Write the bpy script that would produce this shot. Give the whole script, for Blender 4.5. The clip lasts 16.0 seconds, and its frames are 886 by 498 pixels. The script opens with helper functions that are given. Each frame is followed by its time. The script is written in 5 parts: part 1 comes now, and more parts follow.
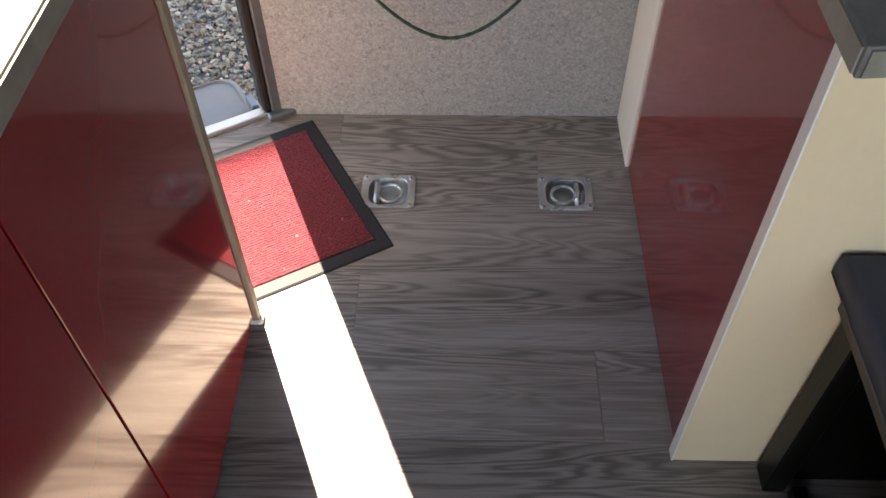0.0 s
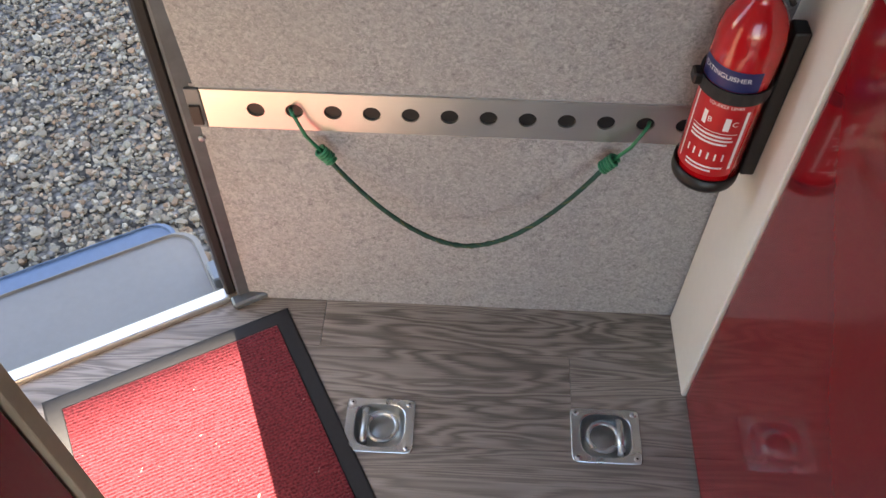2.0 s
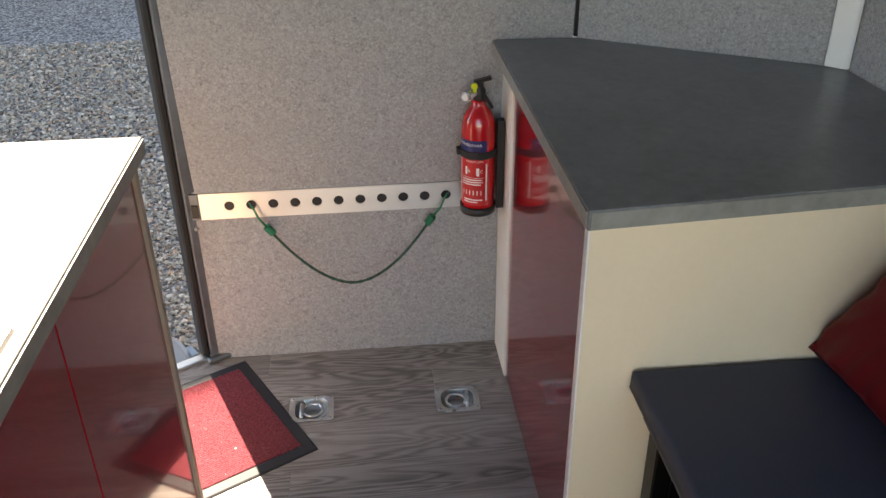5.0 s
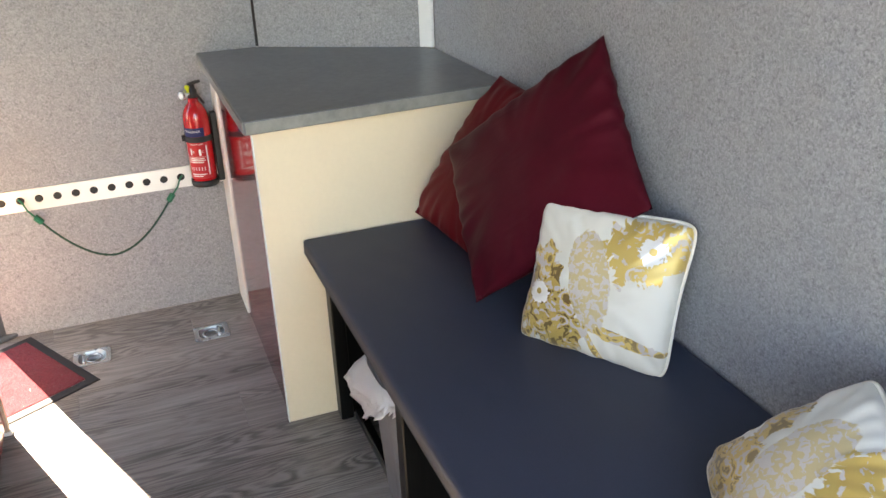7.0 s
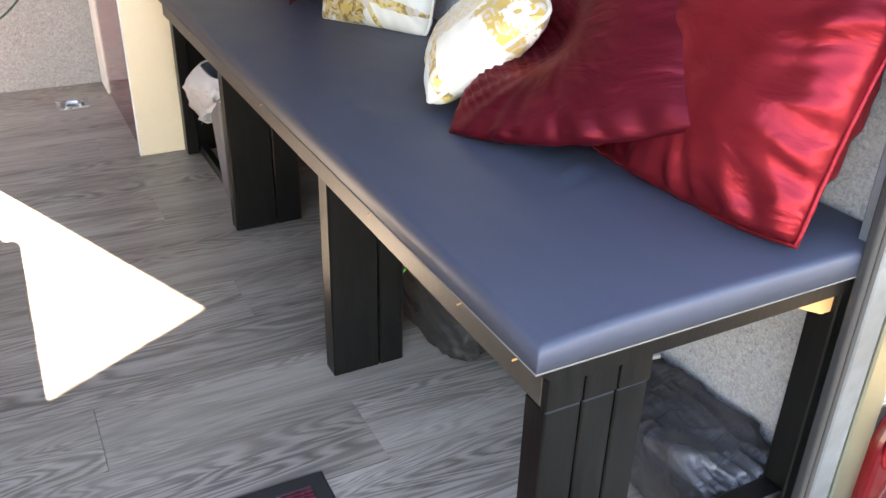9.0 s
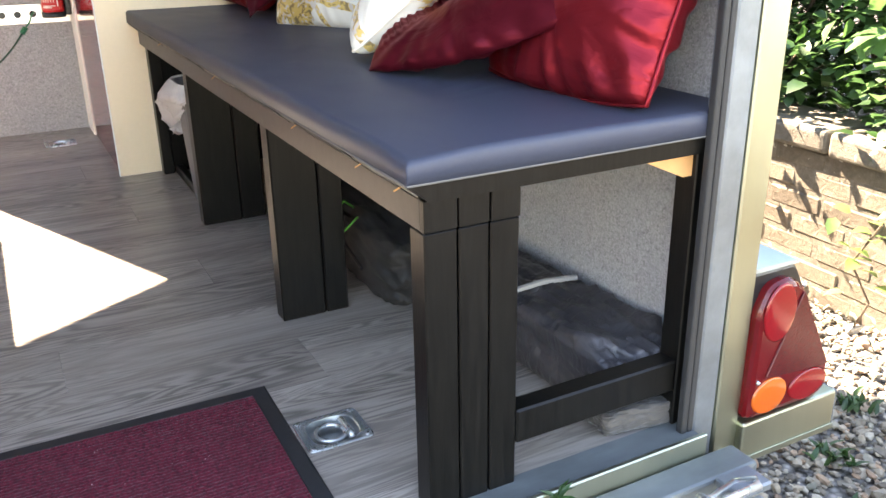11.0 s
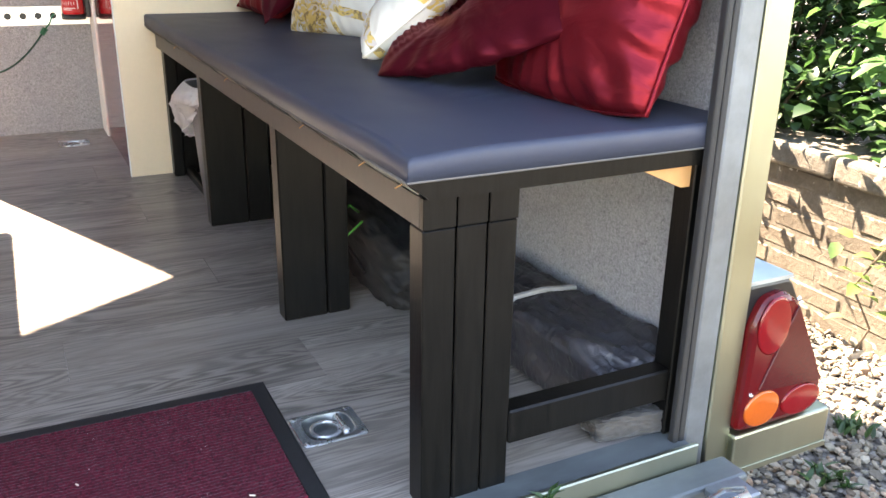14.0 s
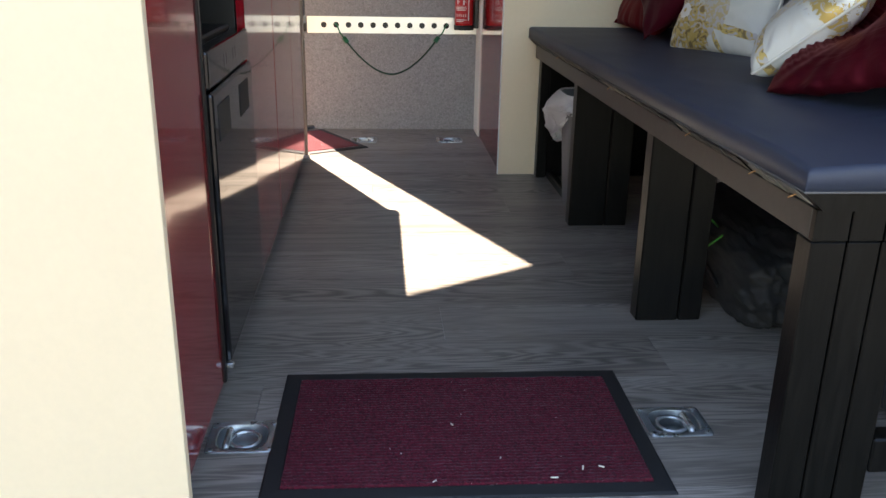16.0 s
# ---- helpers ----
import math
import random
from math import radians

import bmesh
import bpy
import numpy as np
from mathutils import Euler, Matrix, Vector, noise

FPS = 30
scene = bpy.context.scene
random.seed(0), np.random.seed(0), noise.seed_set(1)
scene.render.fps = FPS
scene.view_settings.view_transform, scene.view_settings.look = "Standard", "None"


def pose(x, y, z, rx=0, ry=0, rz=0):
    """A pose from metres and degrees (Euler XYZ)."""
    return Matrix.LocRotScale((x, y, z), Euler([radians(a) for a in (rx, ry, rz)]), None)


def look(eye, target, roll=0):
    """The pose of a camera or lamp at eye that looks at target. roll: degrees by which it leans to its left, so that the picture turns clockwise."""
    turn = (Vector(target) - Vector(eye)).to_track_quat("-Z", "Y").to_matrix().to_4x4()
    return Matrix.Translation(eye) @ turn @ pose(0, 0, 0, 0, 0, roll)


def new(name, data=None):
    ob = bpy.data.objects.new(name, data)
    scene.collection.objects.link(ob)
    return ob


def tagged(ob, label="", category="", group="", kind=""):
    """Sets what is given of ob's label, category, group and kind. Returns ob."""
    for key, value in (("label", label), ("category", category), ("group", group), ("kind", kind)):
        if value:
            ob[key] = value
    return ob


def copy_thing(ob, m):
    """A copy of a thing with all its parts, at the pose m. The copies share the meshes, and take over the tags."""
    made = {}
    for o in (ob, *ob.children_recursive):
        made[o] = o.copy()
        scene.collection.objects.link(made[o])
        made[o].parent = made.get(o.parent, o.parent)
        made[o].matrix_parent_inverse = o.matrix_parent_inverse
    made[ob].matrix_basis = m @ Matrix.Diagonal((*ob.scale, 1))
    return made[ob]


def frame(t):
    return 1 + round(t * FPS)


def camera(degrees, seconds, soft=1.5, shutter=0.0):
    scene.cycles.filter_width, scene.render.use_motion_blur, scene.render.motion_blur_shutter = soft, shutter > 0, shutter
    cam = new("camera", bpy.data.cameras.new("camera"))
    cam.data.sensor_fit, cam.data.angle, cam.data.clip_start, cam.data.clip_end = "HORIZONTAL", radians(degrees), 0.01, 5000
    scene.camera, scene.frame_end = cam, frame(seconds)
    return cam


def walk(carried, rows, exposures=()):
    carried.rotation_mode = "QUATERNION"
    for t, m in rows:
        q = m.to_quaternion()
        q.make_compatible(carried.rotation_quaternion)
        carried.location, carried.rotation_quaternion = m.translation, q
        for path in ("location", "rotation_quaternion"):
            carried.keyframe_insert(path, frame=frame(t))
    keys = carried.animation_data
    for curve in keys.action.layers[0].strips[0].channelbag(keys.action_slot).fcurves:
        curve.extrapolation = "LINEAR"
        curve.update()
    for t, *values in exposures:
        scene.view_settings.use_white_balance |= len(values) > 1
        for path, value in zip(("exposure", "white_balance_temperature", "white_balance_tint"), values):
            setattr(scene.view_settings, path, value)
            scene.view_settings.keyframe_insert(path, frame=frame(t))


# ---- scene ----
cam = camera(55.3, 16.0)
PATH = [
    (0, (0.001, 0.02, 1.267), (-0.053, 1.312, -0.258), -1.2),
    (0.5, (-0.071, 0.336, 1.245), (0.009, 1.556, -0.338), 2.0),
    (1, (-0.052, 0.527, 1.198), (0.024, 1.69, -0.427), 3.0),
    (1.5, (-0.03, 0.641, 1.189), (-0.03, 1.791, -0.447), 2.3),
    (2, (-0.038, 0.619, 1.26), (-0.085, 1.864, -0.305), 0.7),
    (2.5, (-0.054, 0.457, 1.306), (0.021, 1.843, -0.135), 0.5),
    (3, (-0.05, 0.283, 1.357), (0.044, 1.746, -0.003), -3.7),
    (3.2, (-0.034, 0.227, 1.363), (0.031, 1.731, 0.03), -4.5),
    (5.3, (0.04, -0.535, 1.392), (0.209, 1.213, 0.434), -0.5),
    (5.5, (0.079, -0.601, 1.406), (0.246, 1.148, 0.45), -1.1),
    (6, (0.121, -0.808, 1.404), (0.355, 0.966, 0.511), -2.6),
    (6.2, (0.138, -0.871, 1.42), (0.442, 0.903, 0.546), -2.9),
    (6.5, (0.115, -1.027, 1.401), (0.574, 0.729, 0.561), -3.3),
    (7, (0.072, -1.283, 1.371), (0.713, 0.419, 0.54), -2.2),
    (7.5, (0.08, -1.538, 1.305), (0.716, 0.181, 0.506), -1.4),
    (8, (0.057, -1.765, 1.249), (0.727, -0.082, 0.4), -0.6),
    (8.3, (0.038, -1.843, 1.173), (0.763, -0.214, 0.268), 0.1),
    (8.5, (-0.022, -1.914, 1.152), (0.764, -0.324, 0.229), 1.5),
    (9, (0.015, -1.94, 1.003), (0.85, -0.385, 0.061), 1.6),
    (9.5, (0.087, -2.037, 0.818), (0.895, -0.45, -0.091), 1.2),
    (11.8, (-0.023, -2.27, 0.789), (0.887, -0.617, 0.128), -1.1),
    (12, (-0.029, -2.273, 0.793), (0.891, -0.621, 0.142), -0.7),
    (12.5, (-0.032, -2.274, 0.795), (0.899, -0.627, 0.145), -0.3),
    (13, (-0.026, -2.273, 0.791), (0.909, -0.633, 0.13), -0.1),
    (13.5, (-0.041, -2.271, 0.794), (0.874, -0.623, 0.126), 0.4),
    (14, (0.018, -2.272, 0.773), (0.874, -0.602, 0.081), 0.9),
    (14.5, (0.145, -2.293, 0.761), (0.848, -0.56, 0.051), 0.6),
    (14.8, (0.124, -2.31, 0.76), (0.671, -0.511, 0.078), 0.1),
    (15, (0.074, -2.31, 0.773), (0.531, -0.486, 0.091), 0.4),
    (15.2, (0.023, -2.321, 0.774), (0.398, -0.478, 0.095), 0.3),
    (15.5, (-0.058, -2.341, 0.768), (0.218, -0.477, 0.099), 0.5),
    (15.8, (-0.087, -2.355, 0.767), (0.098, -0.478, 0.102), 0.8),
    (16, (-0.101, -2.355, 0.768), (0.05, -0.474, 0.106), 1.0),
]
walk(cam, [(t, look(eye, target, roll)) for t, eye, target, roll in PATH],
     [(0, 3.12, 8300, 17), (0.5, 2.95, 8300, 17), (1.0, 3.05, 8300, 17), (1.5, 3.35, 8300, 17), (2.0, 3.25, 8300, 17), (2.5, 2.92, 8300, 17), (3, 3.0, 8300, 17),
      (5.5, 3.1, 8300, 17), (6.5, 3.65, 8400, 17), (7.5, 4.03, 8600, 18), (8.5, 4.32, 8900, 19), (9, 4.45, 9000, 19), (9.5, 4.35, 9000, 19),
      (12, 3.92, 8700, 20), (14, 3.86, 8700, 20), (14.6, 3.95, 8700, 20), (15, 4.0, 8600, 20), (15.5, 3.55, 8000, 18), (16, 2.65, 7800, 16)])

# ---- light ----
SUN_DIR = Vector((0.39 * math.cos(radians(46.4)), -0.92 * math.cos(radians(46.4)), -math.sin(radians(46.4))))
world = bpy.data.worlds.new("sky")
scene.world = world
world.use_nodes = True
wn = world.node_tree.nodes
sky = wn.new("ShaderNodeTexSky")
sky.sky_type = "NISHITA"
sky.sun_disc = False
sky.sun_elevation = radians(46.4)
sky.sun_rotation = radians(-23)
sky.air_density, sky.dust_density = 1.0, 0.08
world.node_tree.links.new(sky.outputs[0], wn["Background"].inputs[0])
wn["Background"].inputs[1].default_value = 0.14
sun_data = bpy.data.lights.new("sun", "SUN")
sun_data.energy, sun_data.angle, sun_data.color = 4.8, radians(0.4), (1.0, 0.965, 0.91)
sun = new("sun", sun_data)
sun.matrix_world = look((0, 0, 6), Vector((0, 0, 6)) + SUN_DIR)


# ---- materials ----
def mat(name, rough=0.5, metal=0.0, coat=0.0, sheen=0.0, spec=0.5):
    m = bpy.data.materials.new(name)
    m.use_nodes = True
    nt = m.node_tree
    b = nt.nodes["Principled BSDF"]
    b.inputs["Roughness"].default_value = rough
    b.inputs["Metallic"].default_value = metal
    b.inputs["Coat Weight"].default_value = coat
    b.inputs["Coat Roughness"].default_value = 0.04
    b.inputs["Sheen Weight"].default_value = sheen
    b.inputs["Specular IOR Level"].default_value = spec
    return m, nt, b


def node(nt, kind, **values):
    n = nt.nodes.new(kind)
    for k, v in values.items():
        n.inputs[k.replace("_", " ")].default_value = v
    return n


def coords(nt, scale=(1, 1, 1), rot=(0, 0, 0), space="Object"):
    tc = nt.nodes.new("ShaderNodeTexCoord")
    mp = nt.nodes.new("ShaderNodeMapping")
    mp.inputs["Scale"].default_value = scale
    mp.inputs["Rotation"].default_value = rot
    nt.links.new(tc.outputs[space], mp.inputs["Vector"])
    return mp.outputs[0]


def noise_tex(nt, vec, scale, detail=4, rough=0.6, dist=0.0):
    n = node(nt, "ShaderNodeTexNoise", Scale=scale, Detail=detail, Roughness=rough, Distortion=dist)
    nt.links.new(vec, n.inputs["Vector"])
    return n.outputs["Fac"]


def ramp(nt, fac, stops):
    r = nt.nodes.new("ShaderNodeValToRGB")
    el = r.color_ramp.elements
    while len(el) < len(stops):
        el.new(0.5)
    for e, (p, c) in zip(el, stops):
        e.position = p
        e.color = (*c, 1) if len(c) == 3 else c
    nt.links.new(fac, r.inputs[0])
    return r.outputs[0]


def mix(nt, fac, a, b, mode="MIX"):
    m = nt.nodes.new("ShaderNodeMix")
    m.data_type, m.blend_type = "RGBA", mode
    for v, i in ((fac, 0), (a, 6), (b, 7)):
        if isinstance(v, (int, float)):
            m.inputs[i].default_value = v
        elif isinstance(v, tuple):
            m.inputs[i].default_value = (*v, 1)
        else:
            nt.links.new(v, m.inputs[i])
    return m.outputs[2]


def bump(nt, b, h, strength=0.3, dist=0.002):
    n = nt.nodes.new("ShaderNodeBump")
    n.inputs["Strength"].default_value, n.inputs["Distance"].default_value = strength, dist
    nt.links.new(h, n.inputs["Height"])
    nt.links.new(n.outputs[0], b.inputs["Normal"])


def rough_from(nt, b, fac, lo, hi):
    m = nt.nodes.new("ShaderNodeMapRange")
    m.inputs["To Min"].default_value, m.inputs["To Max"].default_value = lo, hi
    nt.links.new(fac, m.inputs["Value"])
    nt.links.new(m.outputs[0], b.inputs["Roughness"])


def plain(name, color, rough=0.5, metal=0.0, coat=0.0, var=0.12, scale=30, bmp=0.05, sheen=0.0, spec=0.5, big=3.0):
    """A surface with fine grain and broad, weak variation."""
    m, nt, b = mat(name, rough, metal, coat, sheen, spec)
    v = coords(nt)
    f1, f2 = noise_tex(nt, v, scale, 5), noise_tex(nt, v, big, 3)
    lo, hi = tuple(c * (1 - var) for c in color), tuple(min(1, c * (1 + var)) for c in color)
    c1 = ramp(nt, f1, [(0.3, lo), (0.7, hi)])
    c2 = ramp(nt, f2, [(0.3, lo), (0.7, hi)])
    nt.links.new(mix(nt, 0.5, c1, c2), b.inputs["Base Color"])
    rough_from(nt, b, f2, rough * 0.85, min(1, rough * 1.15))
    if bmp:
        bump(nt, b, f1, bmp, 0.001)
    return m


def felt_mat():
    m, nt, b = mat("grey_felt", 0.95, sheen=0.15, spec=0.1)
    v = coords(nt)
    f1, f2, f3 = noise_tex(nt, v, 190, 4, 0.75, 0.8), noise_tex(nt, v, 55, 4, 0.7, 1.0), noise_tex(nt, v, 5, 3)
    c = ramp(nt, f1, [(0.34, (0.155, 0.155, 0.16)), (0.5, (0.29, 0.288, 0.29)), (0.68, (0.48, 0.475, 0.47))])
    c = mix(nt, ramp(nt, f2, [(0.35, (0, 0, 0)), (0.65, (0.55, 0.55, 0.55))]), c, (0.40, 0.395, 0.40))
    c = mix(nt, ramp(nt, f3, [(0.4, (0, 0, 0)), (0.8, (0.3, 0.3, 0.3))]), c, (0.26, 0.255, 0.25))
    nt.links.new(c, b.inputs["Base Color"])
    bump(nt, b, f1, 0.5, 0.002)
    return m


def vinyl_mat():
    """Grey oak print with long grain along x; each plank differs a little."""
    m, nt, b = mat("grey_oak_vinyl", 0.4, spec=0.4)
    tc = nt.nodes.new("ShaderNodeTexCoord")
    info = nt.nodes.new("ShaderNodeObjectInfo")
    add = nt.nodes.new("ShaderNodeVectorMath")
    add.operation = "ADD"
    nt.links.new(tc.outputs["Object"], add.inputs[0])
    sc = nt.nodes.new("ShaderNodeVectorMath")
    sc.operation = "SCALE"
    sc.inputs[0].default_value = (7.0, 3.0, 0.0)
    nt.links.new(info.outputs["Random"], sc.inputs["Scale"])
    nt.links.new(sc.outputs[0], add.inputs[1])
    mp = nt.nodes.new("ShaderNodeMapping")
    mp.inputs["Scale"].default_value = (0.75, 7.5, 1.0)
    nt.links.new(add.outputs[0], mp.inputs["Vector"])
    v = mp.outputs[0]
    warp = noise_tex(nt, v, 1.25, 3, 0.5, 0.6)
    mp2 = nt.nodes.new("ShaderNodeMapping")
    mp2.inputs["Scale"].default_value = (3.0, 110.0, 1.0)
    nt.links.new(add.outputs[0], mp2.inputs["Vector"])
    fine = noise_tex(nt, mp2.outputs[0], 3.0, 5, 0.7)
    # growth rings, their edges frayed by the fine grain
    rings = node(nt, "ShaderNodeMath")
    rings.operation = "MULTIPLY"
    rings.inputs[1].default_value = 24.0
    nt.links.new(warp, rings.inputs[0])
    fray = node(nt, "ShaderNodeMath")
    fray.operation = "MULTIPLY_ADD"
    fray.inputs[1].default_value = 1.1
    nt.links.new(fine, fray.inputs[0])
    nt.links.new(rings.outputs[0], fray.inputs[2])
    fr = node(nt, "ShaderNodeMath")
    fr.operation = "PINGPONG"
    fr.inputs[1].default_value = 0.5
    nt.links.new(fray.outputs[0], fr.inputs[0])
    broad = noise_tex(nt, v, 0.9, 3, 0.5)
    c = ramp(nt, fr.outputs[0], [(0.0, (0.045, 0.037, 0.030)), (0.14, (0.12, 0.102, 0.085)), (0.34, (0.30, 0.265, 0.228)), (0.8, (0.46, 0.412, 0.362))])
    mp3 = nt.nodes.new("ShaderNodeMapping")
    mp3.inputs["Scale"].default_value = (0.7, 20.0, 1.0)
    nt.links.new(add.outputs[0], mp3.inputs["Vector"])
    streak = noise_tex(nt, mp3.outputs[0], 2.0, 6, 0.72, 0.25)
    plain_grain = ramp(nt, streak, [(0.28, (0.11, 0.094, 0.079)), (0.45, (0.23, 0.20, 0.172)), (0.60, (0.34, 0.304, 0.265)), (0.78, (0.45, 0.405, 0.358))])
    figured = noise_tex(nt, v, 0.55, 2, 0.5)
    c = mix(nt, ramp(nt, figured, [(0.40, (0.75, 0.75, 0.75)), (0.56, (0.08, 0.08, 0.08))]), c, plain_grain)
    c = mix(nt, 0.30, c, ramp(nt, broad, [(0.33, (0.12, 0.104, 0.090)), (0.66, (0.54, 0.485, 0.43))]))
    c = mix(nt, 0.5, c, ramp(nt, fine, [(0.3, (0.45, 0.45, 0.45)), (0.65, (1.0, 1.0, 1.0))]), "MULTIPLY")
    nt.links.new(c, b.inputs["Base Color"])
    rough_from(nt, b, fine, 0.27, 0.42)
    bump(nt, b, fine, 0.12, 0.001)
    return m


def timber_mat():
    m, nt, b = mat("black_stained_timber", 0.4, spec=0.2)
    v = coords(nt, (14, 14, 1.2))
    g = noise_tex(nt, v, 7, 6, 0.7, 0.4)
    v2 = coords(nt)
    w = noise_tex(nt, v2, 6, 4)
    c = ramp(nt, g, [(0.3, (0.0015, 0.0015, 0.0014)), (0.7, (0.0062, 0.0058, 0.0050))])
    c = mix(nt, ramp(nt, w, [(0.62, (0, 0, 0)), (0.8, (0.5, 0.5, 0.5))]), c, (0.011, 0.0095, 0.0072))
    nt.links.new(c, b.inputs["Base Color"])
    rough_from(nt, b, g, 0.26, 0.42)
    bump(nt, b, g, 0.35, 0.001)
    return m


def gloss_red_mat():
    m, nt, b = mat("red_gloss_laminate", 0.12, coat=0.45, spec=0.5)
    v = coords(nt)
    f = noise_tex(nt, v, 2.5, 3)
    f2 = noise_tex(nt, v, 160, 2)
    nt.links.new(ramp(nt, f, [(0.3, (0.195, 0.006, 0.011)), (0.7, (0.22, 0.008, 0.014))]), b.inputs["Base Color"])
    rough_from(nt, b, f, 0.09, 0.16)
    bump(nt, b, f2, 0.015, 0.001)
    return m


def worktop_mat():
    m, nt, b = mat("slate_laminate", 0.33, spec=0.5)
    v = coords(nt)
    f, f2, f3 = noise_tex(nt, v, 5, 8, 0.65, 0.8), noise_tex(nt, v, 45, 6, 0.7), noise_tex(nt, v, 1.6, 4, 0.6, 1.0)
    c = ramp(nt, f, [(0.3, (0.085, 0.09, 0.093)), (0.55, (0.15, 0.155, 0.157)), (0.75, (0.22, 0.222, 0.215))])
    c = mix(nt, 0.35, c, ramp(nt, f2, [(0.3, (0.09, 0.09, 0.09)), (0.7, (0.24, 0.24, 0.23))]))
    c = mix(nt, ramp(nt, f3, [(0.45, (0, 0, 0)), (0.8, (0.5, 0.5, 0.5))]), c, (0.21, 0.21, 0.205))
    nt.links.new(c, b.inputs["Base Color"])
    rough_from(nt, b, f, 0.27, 0.42)
    return m


def satin_mat(name, dark, light, gloss=0.14, rough=0.5, metal=0.0, fold=0.16, tint=(1.0, 0.35, 0.38)):
    m, nt, b = mat(name, rough, metal, sheen=0.15, spec=gloss)
    b.inputs["Sheen Tint"].default_value = (*light, 1)
    b.inputs["Specular Tint"].default_value = (*tint, 1)
    b.inputs["Sheen Roughness"].default_value = 0.35
    b.inputs["Anisotropic"].default_value = 0.4
    v = coords(nt)
    f = noise_tex(nt, v, 9, 4)
    nt.links.new(ramp(nt, f, [(0.3, dark), (0.7, light)]), b.inputs["Base Color"])
    crease = noise_tex(nt, coords(nt, (1.0, 2.6, 1.0), (0.3, 0.2, 0.6)), 9, 3, 0.45, 1.0)
    bump(nt, b, crease, fold, 0.010)
    return m


def blob(nt, cx, cy, rx, ry, turn, edge, amount=0.5, soft=0.02):
    """Mask of a ragged oval on a pillow's face, sizes in metres."""
    mp = nt.nodes.new("ShaderNodeMapping")
    mp.vector_type = "TEXTURE"
    mp.inputs["Location"].default_value = (cx, cy, 0)
    mp.inputs["Rotation"].default_value = (0, 0, radians(turn))
    mp.inputs["Scale"].default_value = (rx, ry, 1000.0)
    nt.links.new(nt.nodes.new("ShaderNodeTexCoord").outputs["Object"], mp.inputs["Vector"])
    ln = nt.nodes.new("ShaderNodeVectorMath")
    ln.operation = "LENGTH"
    nt.links.new(mp.outputs[0], ln.inputs[0])
    ad = node(nt, "ShaderNodeMath")
    ad.operation = "MULTIPLY_ADD"
    ad.inputs[1].default_value = amount * 2
    nt.links.new(edge, ad.inputs[0])
    nt.links.new(ln.outputs["Value"], ad.inputs[2])
    half = node(nt, "ShaderNodeMath")
    half.operation = "MULTIPLY"
    half.inputs[1].default_value = 0.5
    nt.links.new(ad.outputs[0], half.inputs[0])
    mid = (1.0 + amount) / 2
    return ramp(nt, half.outputs[0], [(mid - soft / 2, (1, 1, 1)), (mid + soft / 2, (0, 0, 0))])


def gold_print_mat():
    """Ivory satin cotton printed with lilac-grey and gold leaves and white blossoms."""
    m, nt, b = mat("gold_flower_print", 0.5, sheen=0.2)
    v = coords(nt)
    edge = noise_tex(nt, v, 26, 3, 0.55, 1.2)
    leafy = noise_tex(nt, coords(nt, rot=(0.0, 0.0, 0.7)), 34, 2, 0.5, 2.2)
    speck = noise_tex(nt, v, 85, 2, 0.5, 1.0)
    broad = noise_tex(nt, v, 13, 2, 0.5, 0.6)
    lil, gold, brown, white = (0.50, 0.44, 0.39), (0.58, 0.39, 0.11), (0.26, 0.17, 0.06), (0.76, 0.73, 0.66)
    c = mix(nt, ramp(nt, broad, [(0.4, (0, 0, 0)), (0.6, (1, 1, 1))]), (0.58, 0.545, 0.46), (0.65, 0.615, 0.53))
    shiny = None
    for cx, cy, rx, ry, turn, amt, kind in (
            (0.066, -0.084, 0.085, 0.011, -8, 0.5, "branch"), (0.012, -0.105, 0.006, 0.055, 32, 0.3, "branch"),
            (-0.098, 0.0, 0.036, 0.062, 20, 0.9, "leaf"), (-0.080, -0.078, 0.085, 0.062, -20, 0.9, "leaf"),
            (0.086, 0.082, 0.082, 0.056, 12, 0.9, "leaf"), (-0.008, 0.008, 0.040, 0.092, 14, 0.25, "plume")):
        mask = blob(nt, cx, cy, rx, ry, turn, edge, amt)
        if kind == "plume":
            fill = mix(nt, ramp(nt, speck, [(0.44, (0, 0, 0)), (0.50, (0.8, 0.8, 0.8))]), lil, (0.52, 0.38, 0.15))
        else:
            fill = mix(nt, ramp(nt, leafy, [(0.42, (0, 0, 0)), (0.44, (1, 1, 1))]), lil, gold)
            fill = mix(nt, ramp(nt, leafy, [(0.55, (0, 0, 0)), (0.57, (1, 1, 1))]), fill, brown if cy < 0.05 else gold)
        c = mix(nt, mask, c, fill)
        if kind == "leaf":
            g_ = mix(nt, 1.0, mask, ramp(nt, leafy, [(0.42, (0, 0, 0)), (0.44, (1, 1, 1))]), "MULTIPLY")
            shiny = g_ if shiny is None else mix(nt, 1.0, shiny, g_, "LIGHTEN")
    for cx, cy, r in ((-0.108, -0.036, 0.021), (0.096, 0.082, 0.024)):
        c = mix(nt, blob(nt, cx, cy, r, r, 0, speck, 0.8), c, white)
        c = mix(nt, blob(nt, cx, cy, r * 0.28, r * 0.28, 0, speck, 0.3), c, gold)
    nt.links.new(c, b.inputs["Base Color"])
    nt.links.new(mix(nt, 0.35, (0, 0, 0), shiny), b.inputs["Metallic"])
    rough_from(nt, b, shiny, 0.62, 0.36)
    bump(nt, b, noise_tex(nt, v, 500, 2), 0.1, 0.0008)
    return m


